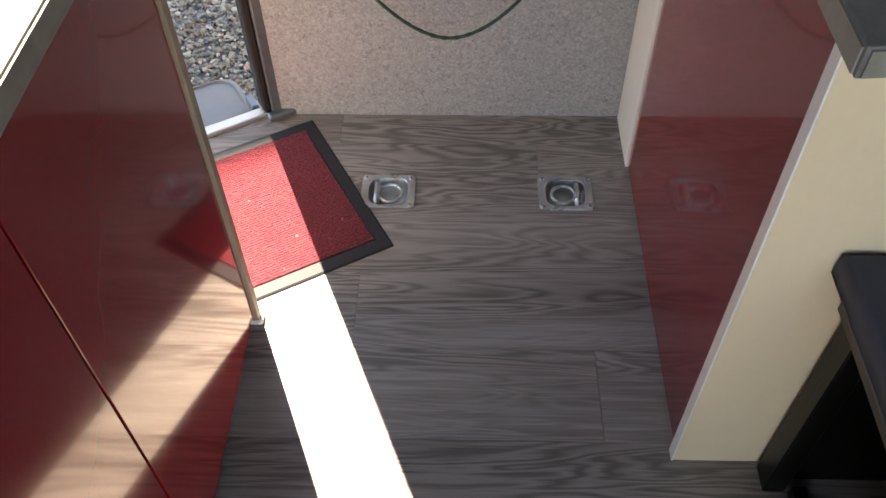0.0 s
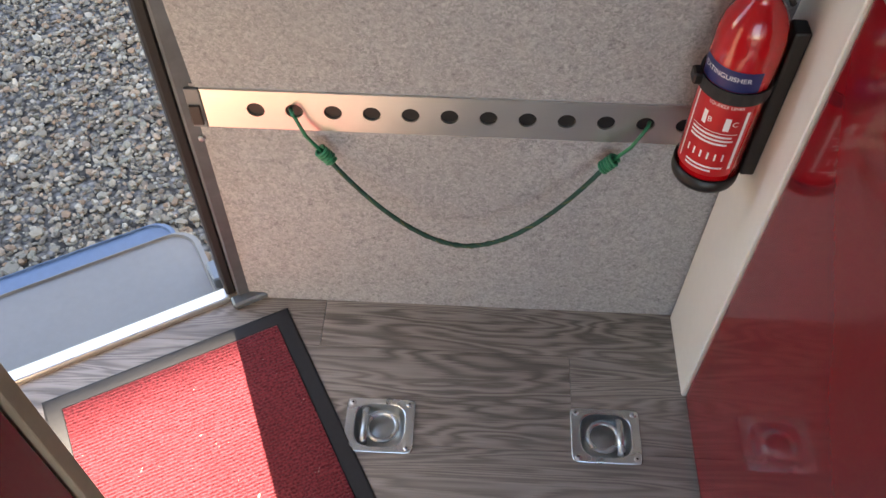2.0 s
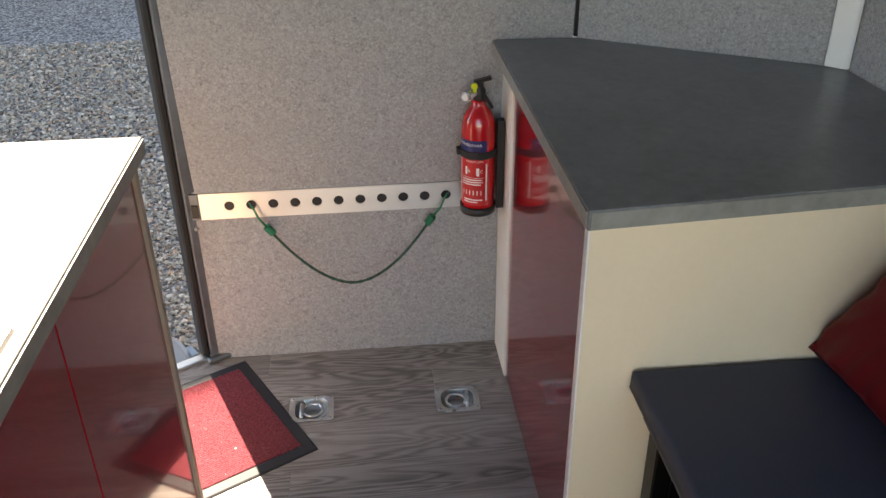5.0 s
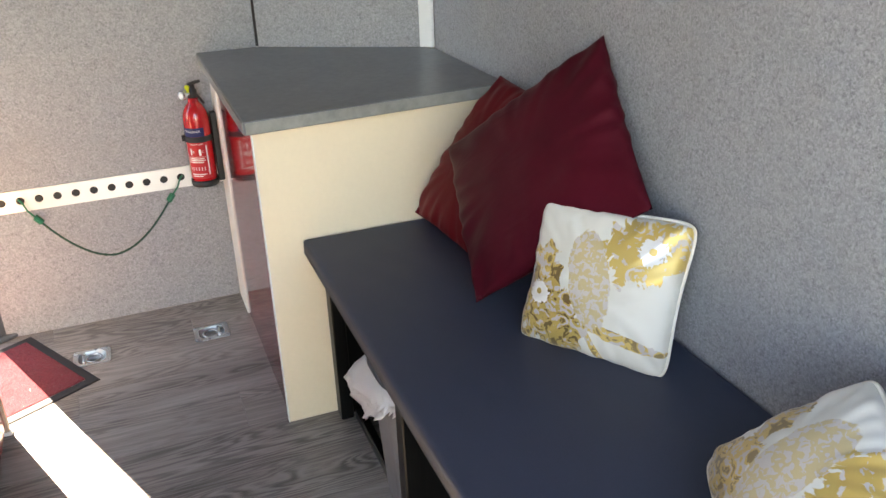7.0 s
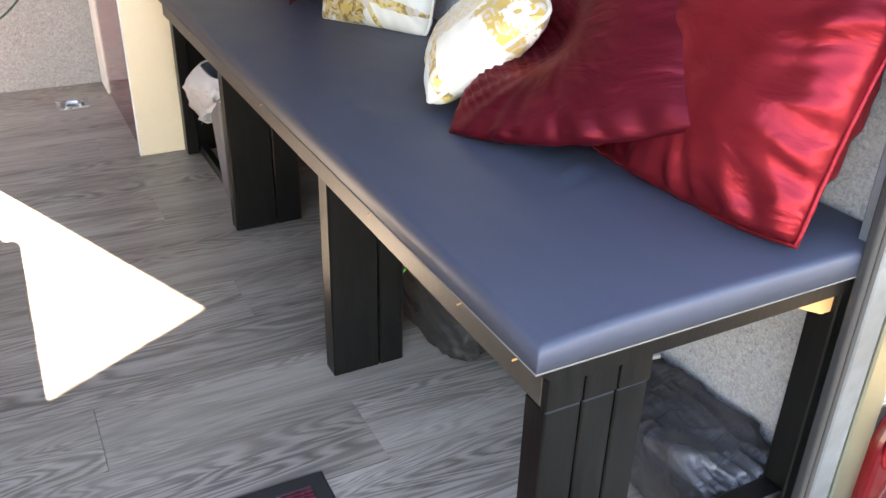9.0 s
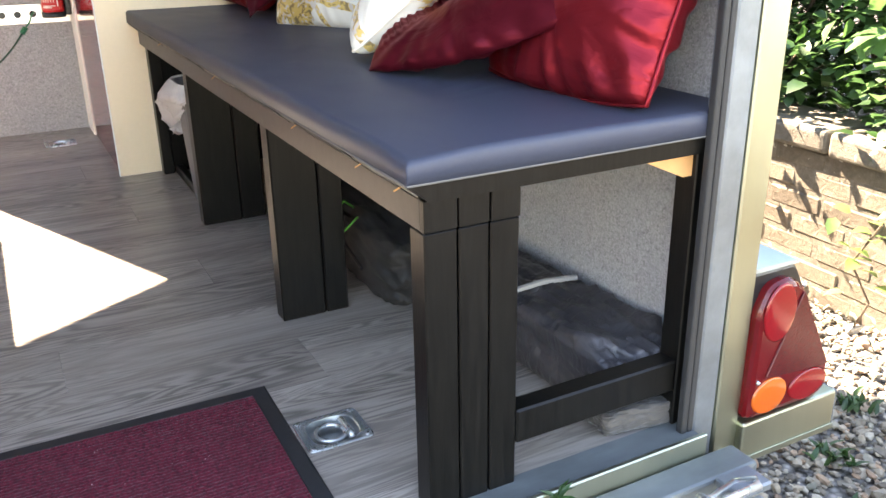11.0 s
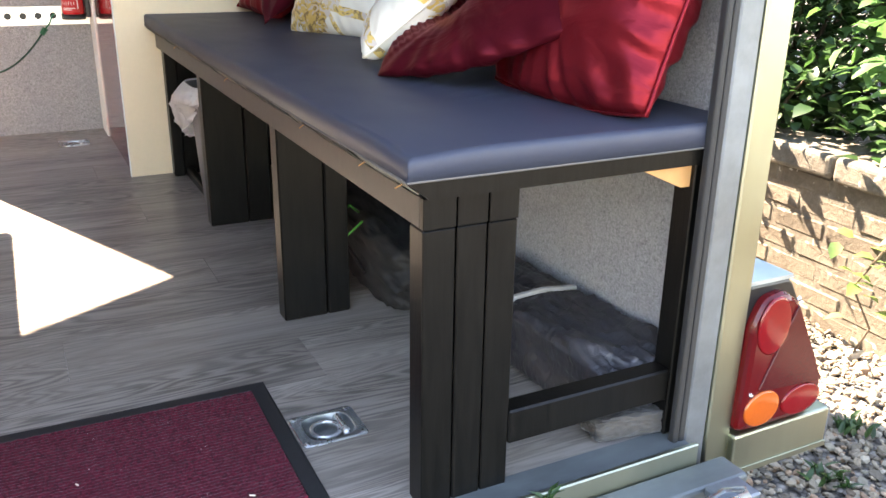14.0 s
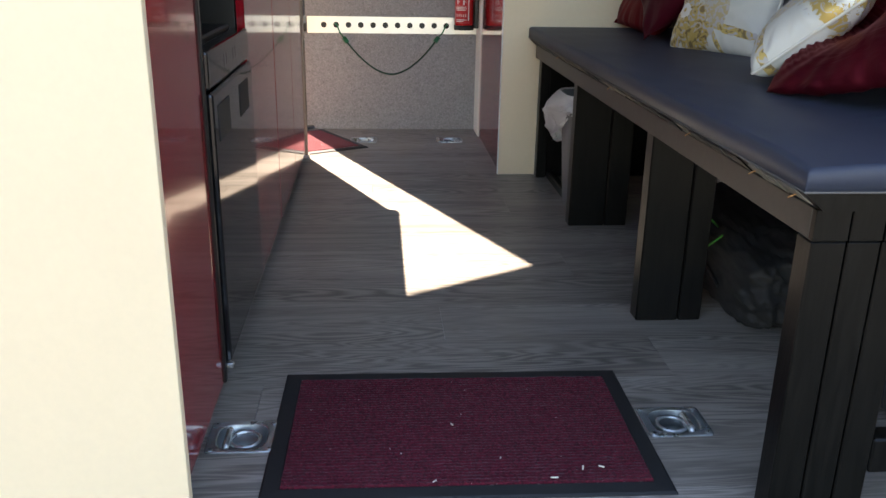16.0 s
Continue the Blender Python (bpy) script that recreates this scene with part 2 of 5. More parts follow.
def carpet_mat(name, hi, lo):
    m, nt, b = mat(name, 0.95, sheen=0.2, spec=0.1)
    v = coords(nt)
    f, f2 = noise_tex(nt, v, 260, 3, 0.7), noise_tex(nt, v, 14, 4, 0.7)
    c = ramp(nt, f, [(0.38, lo), (0.62, hi)])
    c = mix(nt, ramp(nt, f2, [(0.45, (0, 0, 0)), (0.75, (0.4, 0.4, 0.4))]), c, lo)
    lint = ramp(nt, noise_tex(nt, v, 75, 2, 0.5, 2.0), [(0.755, (0, 0, 0)), (0.765, (1, 1, 1))])
    c = mix(nt, lint, c, (0.55, 0.5, 0.46))
    nt.links.new(c, b.inputs["Base Color"])
    bump(nt, b, f, 0.8, 0.003)
    return m


def metal_mat(name, color, rough, stretch=(1, 1, 1), var=0.25, scale=20, metal=1.0):
    m, nt, b = mat(name, rough, metal)
    v = coords(nt, stretch)
    f, f2 = noise_tex(nt, v, scale, 5), noise_tex(nt, coords(nt), 7, 4)
    lo, hi = tuple(c * (1 - var) for c in color), color
    nt.links.new(mix(nt, 0.5, ramp(nt, f, [(0.3, lo), (0.7, hi)]), ramp(nt, f2, [(0.35, lo), (0.65, hi)])), b.inputs["Base Color"])
    rough_from(nt, b, f2, rough * 0.75, min(1, rough * 1.35))
    bump(nt, b, f, 0.05, 0.0006)
    return m


def island_mat(name, cols, rough=0.85, scale=60, bmp=0.4):
    """Colour differs from piece to piece of one mesh."""
    m, nt, b = mat(name, rough)
    geo = nt.nodes.new("ShaderNodeNewGeometry")
    n = len(cols)
    c = ramp(nt, geo.outputs["Random Per Island"], [(i / max(1, n - 1), k) for i, k in enumerate(cols)])
    f = noise_tex(nt, coords(nt), scale, 4)
    c = mix(nt, 0.6, c, ramp(nt, f, [(0.3, (0.55, 0.55, 0.55)), (0.7, (1, 1, 1))]), "MULTIPLY")
    nt.links.new(c, b.inputs["Base Color"])
    bump(nt, b, f, bmp, 0.002)
    return m


def leaf_mat(name, cols):
    m, nt, b = mat(name, 0.45, spec=0.5)
    geo = nt.nodes.new("ShaderNodeNewGeometry")
    c = ramp(nt, geo.outputs["Random Per Island"], [(i / (len(cols) - 1), k) for i, k in enumerate(cols)])
    f = noise_tex(nt, coords(nt), 40, 3)
    c = mix(nt, 0.4, c, ramp(nt, f, [(0.3, (0.6, 0.6, 0.6)), (0.7, (1, 1, 1))]), "MULTIPLY")
    nt.links.new(c, b.inputs["Base Color"])
    tr = nt.nodes.new("ShaderNodeBsdfTranslucent")
    nt.links.new(c, tr.inputs["Color"])
    ms = nt.nodes.new("ShaderNodeMixShader")
    ms.inputs[0].default_value = 0.35
    nt.links.new(b.outputs[0], ms.inputs[1])
    nt.links.new(tr.outputs[0], ms.inputs[2])
    nt.links.new(ms.outputs[0], nt.nodes["Material Output"].inputs[0])
    return m


def stone_mat(name, a, bcol, scale=6):
    m, nt, b = mat(name, 0.9, spec=0.2)
    v = coords(nt)
    info = nt.nodes.new("ShaderNodeObjectInfo")
    f, f2, f3 = noise_tex(nt, v, scale, 6, 0.7, 0.4), noise_tex(nt, v, 70, 5, 0.7), noise_tex(nt, v, 22, 4, 0.6, 0.5)
    c = ramp(nt, f, [(0.3, a), (0.7, bcol)])
    c = mix(nt, 0.3, c, ramp(nt, info.outputs["Random"], [(0, a), (1, bcol)]))
    c = mix(nt, 0.6, c, ramp(nt, f2, [(0.3, (0.5, 0.5, 0.5)), (0.7, (1, 1, 1))]), "MULTIPLY")
    c = mix(nt, ramp(nt, f3, [(0.64, (0, 0, 0)), (0.68, (0.7, 0.7, 0.7))]), c, (0.48, 0.46, 0.40))
    nt.links.new(c, b.inputs["Base Color"])
    bump(nt, b, f2, 0.7, 0.006)
    return m


FELT = felt_mat()
VINYL = vinyl_mat()
TIMBER = timber_mat()
RED = gloss_red_mat()
WORKTOP = worktop_mat()
EDGE = plain("worktop_edge_laminate", (0.23, 0.225, 0.20), 0.45, var=0.3, scale=40)
CREAM = plain("cream_melamine", (0.76, 0.62, 0.43), 0.42, var=0.03, scale=80, bmp=0.02)
WHITE = plain("white_melamine", (0.80, 0.77, 0.70), 0.4, var=0.03, scale=60, bmp=0.02)
WORN = plain("worn_brown_laminate", (0.30, 0.235, 0.18), 0.5, var=0.15, scale=40)
TRIMWHITE = plain("white_plastic_trim", (0.78, 0.78, 0.75), 0.35, var=0.03, bmp=0.0)
DARK = plain("black_plastic", (0.006, 0.006, 0.0065), 0.4, var=0.2)
RUBBER = plain("black_rubber", (0.013, 0.0135, 0.0145), 0.65, var=0.25, scale=90, bmp=0.2)
VINYL_SEAT = plain("navy_grey_leatherette", (0.035, 0.042, 0.064), 0.52, var=0.10, scale=350, bmp=0.1, spec=0.3)
PIPE_GREY = plain("pale_seam_tape", (0.09, 0.086, 0.084), 0.6)
CRIMSON = satin_mat("dark_crimson_cotton", (0.050, 0.0045, 0.009), (0.070, 0.006, 0.012))
WINE = satin_mat("wine_satin", (0.065, 0.005, 0.010), (0.100, 0.008, 0.015), 0.2, 0.36, 0.5, 0.5)
SATIN = satin_mat("bright_crimson_satin", (0.13, 0.009, 0.014), (0.19, 0.014, 0.021), 0.25, 0.34, 0.6, 0.55)
ROSE = satin_mat("rose_red_fabric", (0.13, 0.010, 0.013), (0.165, 0.014, 0.018))
GOLD = gold_print_mat()
PIPE_GOLD = plain("ivory_piping", (0.72, 0.66, 0.55), 0.5)
MATRED = carpet_mat("red_rib_carpet", (0.26, 0.042, 0.055), (0.085, 0.009, 0.014))
MATWINE = carpet_mat("wine_rib_carpet", (0.13, 0.008, 0.022), (0.035, 0.004, 0.008))
STEEL = metal_mat("brushed_aluminium", (0.80, 0.78, 0.74), 0.3, (0.6, 60, 60), 0.12, 30)
ZINC = metal_mat("zinc_plated_steel", (0.64, 0.68, 0.68), 0.25, var=0.45, metal=0.8)
GALV = metal_mat("galvanised_steel", (0.21, 0.235, 0.255), 0.5, var=0.35, scale=35, metal=0.75)
SILL = metal_mat("scuffed_sill_plate", (0.15, 0.172, 0.172), 0.5, (0.3, 1, 1), var=0.45, scale=30, metal=0.4)
ALU = metal_mat("mill_aluminium", (0.38, 0.39, 0.30), 0.36, (1, 1, 0.1), 0.12)
BLACKGLASS = plain("black_gloss_glass", (0.006, 0.006, 0.007), 0.06, var=0.1, bmp=0.0, spec=0.6)
EXTRED = plain("red_enamel", (0.50, 0.008, 0.012), 0.18, coat=0.6, var=0.04, bmp=0.0)
LABELRED = plain("red_label_film", (0.52, 0.012, 0.016), 0.35, var=0.04, bmp=0.0)
BLUE = plain("dark_blue_label", (0.012, 0.018, 0.10), 0.35, var=0.05, bmp=0.0)
INK = plain("white_print", (0.78, 0.76, 0.74), 0.5, var=0.03, bmp=0.0)
YELLOW = plain("yellow_tag_plastic", (0.62, 0.66, 0.02), 0.4, var=0.05)
GREEN = plain("green_coated_wire", (0.006, 0.16, 0.075), 0.4, var=0.2)
FRAY = plain("grey_brown_frayed_batten", (0.055, 0.046, 0.038), 0.6, var=0.4, scale=80)
WORNTIMBER = plain("worn_stained_timber", (0.030, 0.0255, 0.021), 0.42, var=0.4, scale=45, bmp=0.3, spec=0.5)
PINE = plain("raw_pine", (0.50, 0.26, 0.10), 0.6, var=0.2, scale=25)
BIN = plain("grey_bin_plastic", (0.16, 0.165, 0.175), 0.45, var=0.06)
BAGFABRIC = satin_mat("grey_nylon_bag", (0.034, 0.033, 0.036), (0.055, 0.053, 0.057), 0.45, 0.4, 0.0, 1.0, (1.0, 1.0, 1.0))
BAGPALE = plain("pale_webbing", (0.32, 0.31, 0.29), 0.8)
LENSRED = plain("red_lens", (0.085, 0.003, 0.004), 0.14, coat=0.15, spec=0.3, var=0.1, scale=200, bmp=0.05)
LENSDARK = plain("dark_red_reflector", (0.06, 0.004, 0.005), 0.22, coat=0.1, spec=0.3, var=0.15, scale=300, bmp=0.15)
LAMPRED = plain("bright_red_lamp_lens", (0.17, 0.004, 0.006), 0.14, coat=0.2, spec=0.35, var=0.15, scale=200, bmp=0.08)
AMBER = plain("amber_lens", (0.42, 0.075, 0.008), 0.15, coat=0.2, var=0.12, scale=200, bmp=0.05)
GRP = plain("white_trailer_skin", (0.66, 0.67, 0.66), 0.35, var=0.04)
EARTH = plain("dark_soil", (0.035, 0.028, 0.02), 0.95, var=0.4, scale=20, bmp=0.6)
GRAVEL = island_mat("gravel_stones", [(0.09, 0.076, 0.058), (0.22, 0.185, 0.138), (0.33, 0.27, 0.19), (0.14, 0.125, 0.10), (0.28, 0.17, 0.10), (0.42, 0.37, 0.285), (0.17, 0.158, 0.115)])
BRICK = stone_mat("weathered_wall_brick", (0.075, 0.062, 0.047), (0.19, 0.162, 0.125))
MORTAR = stone_mat("old_mortar", (0.08, 0.068, 0.053), (0.20, 0.176, 0.140), 12)
COPING = stone_mat("weathered_coping", (0.085, 0.076, 0.062), (0.22, 0.198, 0.16), 9)
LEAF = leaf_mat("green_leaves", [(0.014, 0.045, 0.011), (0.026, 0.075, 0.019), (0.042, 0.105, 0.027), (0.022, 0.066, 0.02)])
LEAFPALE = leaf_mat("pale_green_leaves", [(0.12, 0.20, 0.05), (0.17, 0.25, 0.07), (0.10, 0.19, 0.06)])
# brighter greens: sunlight on the shrub over the wall is put into the colour
LEAFMID = leaf_mat("sun_brightened_leaves", [(0.06, 0.15, 0.04), (0.09, 0.20, 0.055), (0.05, 0.13, 0.04)])
BARK = plain("brown_twig_bark", (0.10, 0.07, 0.045), 0.85, var=0.3, scale=60, bmp=0.4)
ROPE = plain("dark_green_elastic", (0.006, 0.05, 0.034), 0.7, var=0.3, scale=300)
CORD = island_mat("green_elastic_cord", [(0.005, 0.05, 0.03), (0.012, 0.10, 0.06), (0.10, 0.12, 0.03), (0.004, 0.03, 0.025)], 0.7, 300, 0.3)


# ---- mesh helpers ----
def part(name, bm, material, parent=None, label="", smooth=False, loc=None):
    me = bpy.data.meshes.new(name)
    bmesh.ops.recalc_face_normals(bm, faces=bm.faces[:])
    bm.to_mesh(me)
    bm.free()
    me.materials.append(material)
    if smooth:
        for p in me.polygons:
            p.use_smooth = True
    ob = new(name, me)
    ob.parent = parent
    if loc is not None:
        ob.location = loc
    if label:
        ob["label"] = label
    return ob


def thing(name, loc, label, category, group="", kind="", rz=0.0):
    ob = new(name)
    ob.empty_display_size = 0.05
    ob.location = loc
    ob.rotation_euler = (0, 0, rz)
    return tagged(ob, label, category, group, kind)


def add_box(bm, x0, x1, y0, y1, z0, z1, bevel=0.0, seg=1):
    g = bmesh.ops.create_cube(bm, size=1.0)
    vs = g["verts"]
    for v in vs:
        v.co = Vector(((x0 + x1) / 2 + v.co.x * (x1 - x0), (y0 + y1) / 2 + v.co.y * (y1 - y0), (z0 + z1) / 2 + v.co.z * (z1 - z0)))
    if bevel:
        es = list({e for v in vs for e in v.link_edges})
        bmesh.ops.bevel(bm, geom=es, offset=bevel, segments=seg, affect="EDGES", profile=0.5)
    return vs


def box(x0, x1, y0, y1, z0, z1, bevel=0.0, seg=1):
    bm = bmesh.new()
    add_box(bm, x0, x1, y0, y1, z0, z1, bevel, seg)
    return bm


def prism(points, z0, z1, bevel=0.0, seg=1):
    """An upright prism over a plan outline."""
    bm = bmesh.new()
    lo = [bm.verts.new((x, y, z0)) for x, y in points]
    hi = [bm.verts.new((x, y, z1)) for x, y in points]
    n = len(points)
    bm.faces.new(lo[::-1])
    bm.faces.new(hi)
    for i in range(n):
        bm.faces.new((lo[i], lo[(i + 1) % n], hi[(i + 1) % n], hi[i]))
    if bevel:
        bmesh.ops.bevel(bm, geom=bm.edges[:], offset=bevel, segments=seg, affect="EDGES", profile=0.5)
    return bm


def add_lathe(bm, profile, seg=24, m=Matrix.Identity(4)):
    """A turned form: profile rows of (radius, z)."""
    rings = []
    for r, z in profile:
        if r < 1e-6:
            rings.append([bm.verts.new(m @ Vector((0, 0, z)))])
        else:
            rings.append([bm.verts.new(m @ Vector((r * math.cos(2 * math.pi * k / seg), r * math.sin(2 * math.pi * k / seg), z))) for k in range(seg)])
    for a, b in zip(rings, rings[1:]):
        for k in range(seg):
            q = [a[k % len(a)], a[(k + 1) % len(a)], b[(k + 1) % len(b)], b[k % len(b)]]
            u = []
            for v in q:
                if v not in u:
                    u.append(v)
            if len(u) > 2:
                bm.faces.new(u)
    return bm


def lathe(profile, seg=24, m=Matrix.Identity(4)):
    return add_lathe(bmesh.new(), profile, seg, m)


def add_tube(bm, pts, r, seg=8, caps=True):
    """A round bar along points; r a number or one per point."""
    pts = [Vector(p) for p in pts]
    n = len(pts)
    rs = [r] * n if isinstance(r, (int, float)) else r
    rings, up = [], None
    for i, p in enumerate(pts):
        d = (pts[min(i + 1, n - 1)] - pts[max(i - 1, 0)]).normalized()
        if up is None:
            up = d.orthogonal().normalized()
        up = (up - d * up.dot(d)).normalized()
        s = d.cross(up)
        rings.append([bm.verts.new(p + rs[i] * (math.cos(2 * math.pi * k / seg) * up + math.sin(2 * math.pi * k / seg) * s)) for k in range(seg)])
    for a, b in zip(rings, rings[1:]):
        for k in range(seg):
            bm.faces.new((a[k], a[(k + 1) % seg], b[(k + 1) % seg], b[k]))
    if caps:
        bm.faces.new(rings[0][::-1])
        bm.faces.new(rings[-1])
    return bm


def tube(pts, r, seg=8):
    return add_tube(bmesh.new(), pts, r, seg)


def frame_axes(c, u, v):
    """A pose at c whose x runs along u, y as near as can be along v, z towards the face."""
    x = Vector(u).normalized()
    z = x.cross(Vector(v)).normalized()
    y = z.cross(x)
    return Matrix(((x.x, y.x, z.x, c[0]), (x.y, y.y, z.y, c[1]), (x.z, y.z, z.z, c[2]), (0, 0, 0, 1)))


def wall_box(name, p, q, z0, z1, thick, material, label):
    """A wall whose inner face runs from p to q in plan, with its thickness to the right of that way."""
    p, q = Vector(p), Vector(q)
    d = (q - p).normalized()
    o = Vector((d.y, -d.x)) * thick
    ob = part(name, prism([p, q, q + o, p + o], z0, z1), material)
    return tagged(ob, label, "wall", kind="structure")


# ---- structure ----
YB, YF, XL, XR, ROOF = -1.378, 1.492, -0.94, 0.978, 2.16
floor = tagged(part("floor", prism([(XL, YB), (XR, YB), (XR, 1.16), (0.50, YF), (-0.43, YF), (XL, 1.20)], -0.10, -0.030), RUBBER), "grey oak effect vinyl plank floor of the trailer", "floor", kind="structure")

# front wall: lower board, and an upper board that leans in a little
wall_front = tagged(part("wall_front", prism([(-0.43, YF), (0.60, YF), (0.60, YF + 0.03), (-0.43, YF + 0.03)], -0.006, 0.50), FELT), "grey felt lined front wall of the trailer", "wall", kind="structure")
bm = bmesh.new()
rows = [(0.497, YF - 0.004), (0.90, YF - 0.052), (ROOF, YF - 0.052)]
vs = [[bm.verts.new((x, y, z)) for x, y in ((-0.412, y0), (0.494, y0), (0.494, y0 + 0.03), (-0.412, y0 + 0.03))] for z, y0 in rows]
bm.faces.new(vs[0][::-1])
bm.faces.new(vs[-1])
for a, b in zip(vs, vs[1:]):
    for k in range(4):
        bm.faces.new((a[k], a[(k + 1) % 4], b[(k + 1) % 4], b[k]))
wall_upper = tagged(part("wall_front_upper", bm, FELT), "grey felt lined upper front board", "wall", kind="structure")
wall_box("wall_front_skin", (-0.47, YF + 0.035), (0.60, YF + 0.035), -0.1, ROOF, -0.03, GRP, "white outer skin behind the front boards")
wall_box("wall_corner", (0.500, 1.432), (0.980, 1.140), -0.006, ROOF, -0.03, FELT, "grey felt lined angled corner wall")
wall_right = wall_box("wall_right", (XR, 1.16), (XR, YB + 0.03), -0.006, ROOF, -0.03, FELT, "grey felt lined side wall behind the bench")
wall_left = wall_box("wall_left", (XL, YB + 0.03), (XL, 1.20), -0.006, ROOF, -0.03, FELT, "grey felt lined side wall behind the kitchen units")
# head over the side door
wall_box("wall_door_head", (-0.94, 1.20), (-0.43, 1.498), 2.07, ROOF + 0.1, -0.03, FELT, "felt lined board over the open side door")
ceiling = tagged(part("ceiling", prism([(XL - 0.04, YB - 0.08), (XR + 0.04, YB - 0.08), (XR + 0.04, 1.2), (0.55, YF + 0.08), (-0.43, YF + 0.08), (XL - 0.04, 1.24)], ROOF, ROOF + 0.03), FELT), "grey felt lined trailer roof", "ceiling", kind="structure")

tagged(part("trim_seam", prism([(0.4945, 1.446), (0.5015, 1.442), (0.5015, 1.430), (0.4945, 1.4345)], 0.866, ROOF - 0.002), DARK), "thin dark seam between the front boards", "trim", kind="structure")
# white cover strip in the corner over the worktop
tagged(part("trim_corner", prism([(0.946, 1.1595), (0.976, 1.141), (0.976, 1.118), (0.966, 1.118), (0.938, 1.149)], 0.866, ROOF - 0.002, 0.002), TRIMWHITE), "white plastic corner strip above the worktop", "trim", kind="structure")

# side door frame: post with rubber seal, sill
DX, DY = -0.862, -0.506      # way of the sill from the post


def along(s, o=0.0):
    """A plan point s along the door sill from the post, o outward."""
    return (-0.430 + DX * s + DY * o, 1.500 + DY * s - DX * o)


door = thing("door_1", (0, 0, 0), "open side doorway with aluminium frame and rubber seal", "doorway", kind="structure")
part("post", prism([along(-0.018, -0.012), along(0.016, -0.012), along(0.016, 0.05), along(-0.018, 0.05)], 0.0, 2.07, 0.003), GALV, door, "grey aluminium door post")
part("seal", prism([along(0.016, -0.004), along(0.034, -0.004), along(0.034, 0.035), along(0.016, 0.035)], 0.014, 2.07, 0.004), RUBBER, door, "black rubber door seal")
for z in (0.40, 0.43):
    part("rivet", lathe([(0.0, 0.004), (0.005, 0.003), (0.006, 0.0)], 10, frame_axes((*along(-0.002, -0.0125), z), (-DX, -DY, 0), (0, 0, 1))), ZINC, door)
part("sill", prism([along(-0.02, -0.006), along(0.62, -0.006), along(0.62, 0.022), along(-0.02, 0.022)], -0.04, 0.012, 0.004, 2), STEEL, door, "bright aluminium door sill")
part("sill_joint", prism([along(-0.035, -0.03), along(0.03, -0.03), along(0.03, -0.006), along(-0.035, -0.006)], 0.0, 0.016, 0.004), GALV, door)
part("far_post", prism([along(0.56, -0.012), along(0.60, -0.012), along(0.60, 0.05), along(0.56, 0.05)], 0.0, 2.07, 0.003), GALV, door)

# rear frame
rear = thing("rear_frame", (0, 0, 0), "galvanised rear frame of the trailer with rubber seals", "frame", kind="structure")
for s, xi in ((1, 0.883), (-1, -0.883)):
    def sx(a, b):
        return tuple(sorted((s * (abs(xi) + a), s * (abs(xi) + b))))
    for k in range(2):
        part("seal", box(*sx(0.014 + 0.0125 * k, 0.0255 + 0.0125 * k), YB - 0.012, YB + 0.002, 0.0, ROOF, 0.003, 2), RUBBER, rear, "black rubber seal strip")
    part("post", box(*sx(0.039, 0.083), YB - 0.012, YB + 0.03, -0.10, ROOF, 0.003), GALV, rear, "galvanised steel post")
    part("angle", box(*sx(0.0835, 0.137), YB - 0.016, YB + 0.02, -0.12, ROOF, 0.003), ALU, rear, "bright aluminium corner post")
    part("bolt", lathe([(0, 0.006), (0.006, 0.005), (0.008, 0.0)], 10, pose(s * (abs(xi) + 0.108), YB - 0.017, -0.062, 90)), ZINC, rear)
part("header", box(-0.95, 0.95, YB - 0.05, YB, ROOF - 0.14, ROOF, 0.004), GALV, rear)
part("sill_plate", box(-0.886, 0.924, YB - 0.030, YB + 0.030, -0.03, 0.004, 0.002), SILL, rear, "scuffed galvanised sill plate")
part("sill_lip", box(-0.884, 0.926, YB - 0.041, YB - 0.031, -0.03, 0.012, 0.002), ALU, rear, "bright sill lip")
part("beam", box(-0.98, 0.98, YB - 0.10, YB - 0.042, -0.13, -0.022, 0.006, 2), SILL, rear, "galvanised cross beam")

# chassis skirt below the floor, so that the ground reads dark under it
part("chassis", box(XL, XR, YB, 1.15, -0.16, -0.102), GALV)
tagged(bpy.data.objects["chassis"], "galvanised chassis under the floor", "chassis", kind="structure")


# ---- right corner cabinet ----
cab = thing("corner_cabinet", (0.66, 1.0, 0), "cream and glossy red corner cabinet beside the front wall", "cabinet")
cab_o = Vector(cab.location)


def at_cab(bm_):
    bmesh.ops.translate(bm_, verts=bm_.verts[:], vec=-cab_o)
    return bm_


part("side_panel", at_cab(box(0.338, 0.972, 0.652, 0.670, 0.0, 0.832, 0.001)), CREAM, cab, "cream melamine side panel")
part("edging", at_cab(box(0.3355, 0.338, 0.651, 0.671, 0.0, 0.832)), TRIMWHITE, cab, "white edge band")
d_ = part("door", at_cab(box(0.343, 0.361, 0.674, 1.325, 0.006, 0.820, 0.0015)), RED, cab, "glossy red cabinet door")
part("filler", at_cab(box(0.338, 0.356, 1.328, 1.486, 0.0, 0.832, 0.0015)), WHITE, cab, "white end panel carrying the extinguisher")
part("carcass", at_cab(prism([(0.364, 0.672), (0.970, 0.672), (0.970, 1.135), (0.50, 1.420), (0.364, 1.420)], 0.0, 0.830)), DARK, cab)
wt = thing("corner_worktop", (0.64, 1.0, 0.85), "mottled slate grey laminate worktop on the corner cabinet", "worktop")
bm = prism([(0.310, 0.570), (0.974, 0.616), (0.974, 1.120), (0.930, 1.165), (0.500, 1.428), (0.310, 1.436)], 0.833, 0.865, 0.0025, 2)
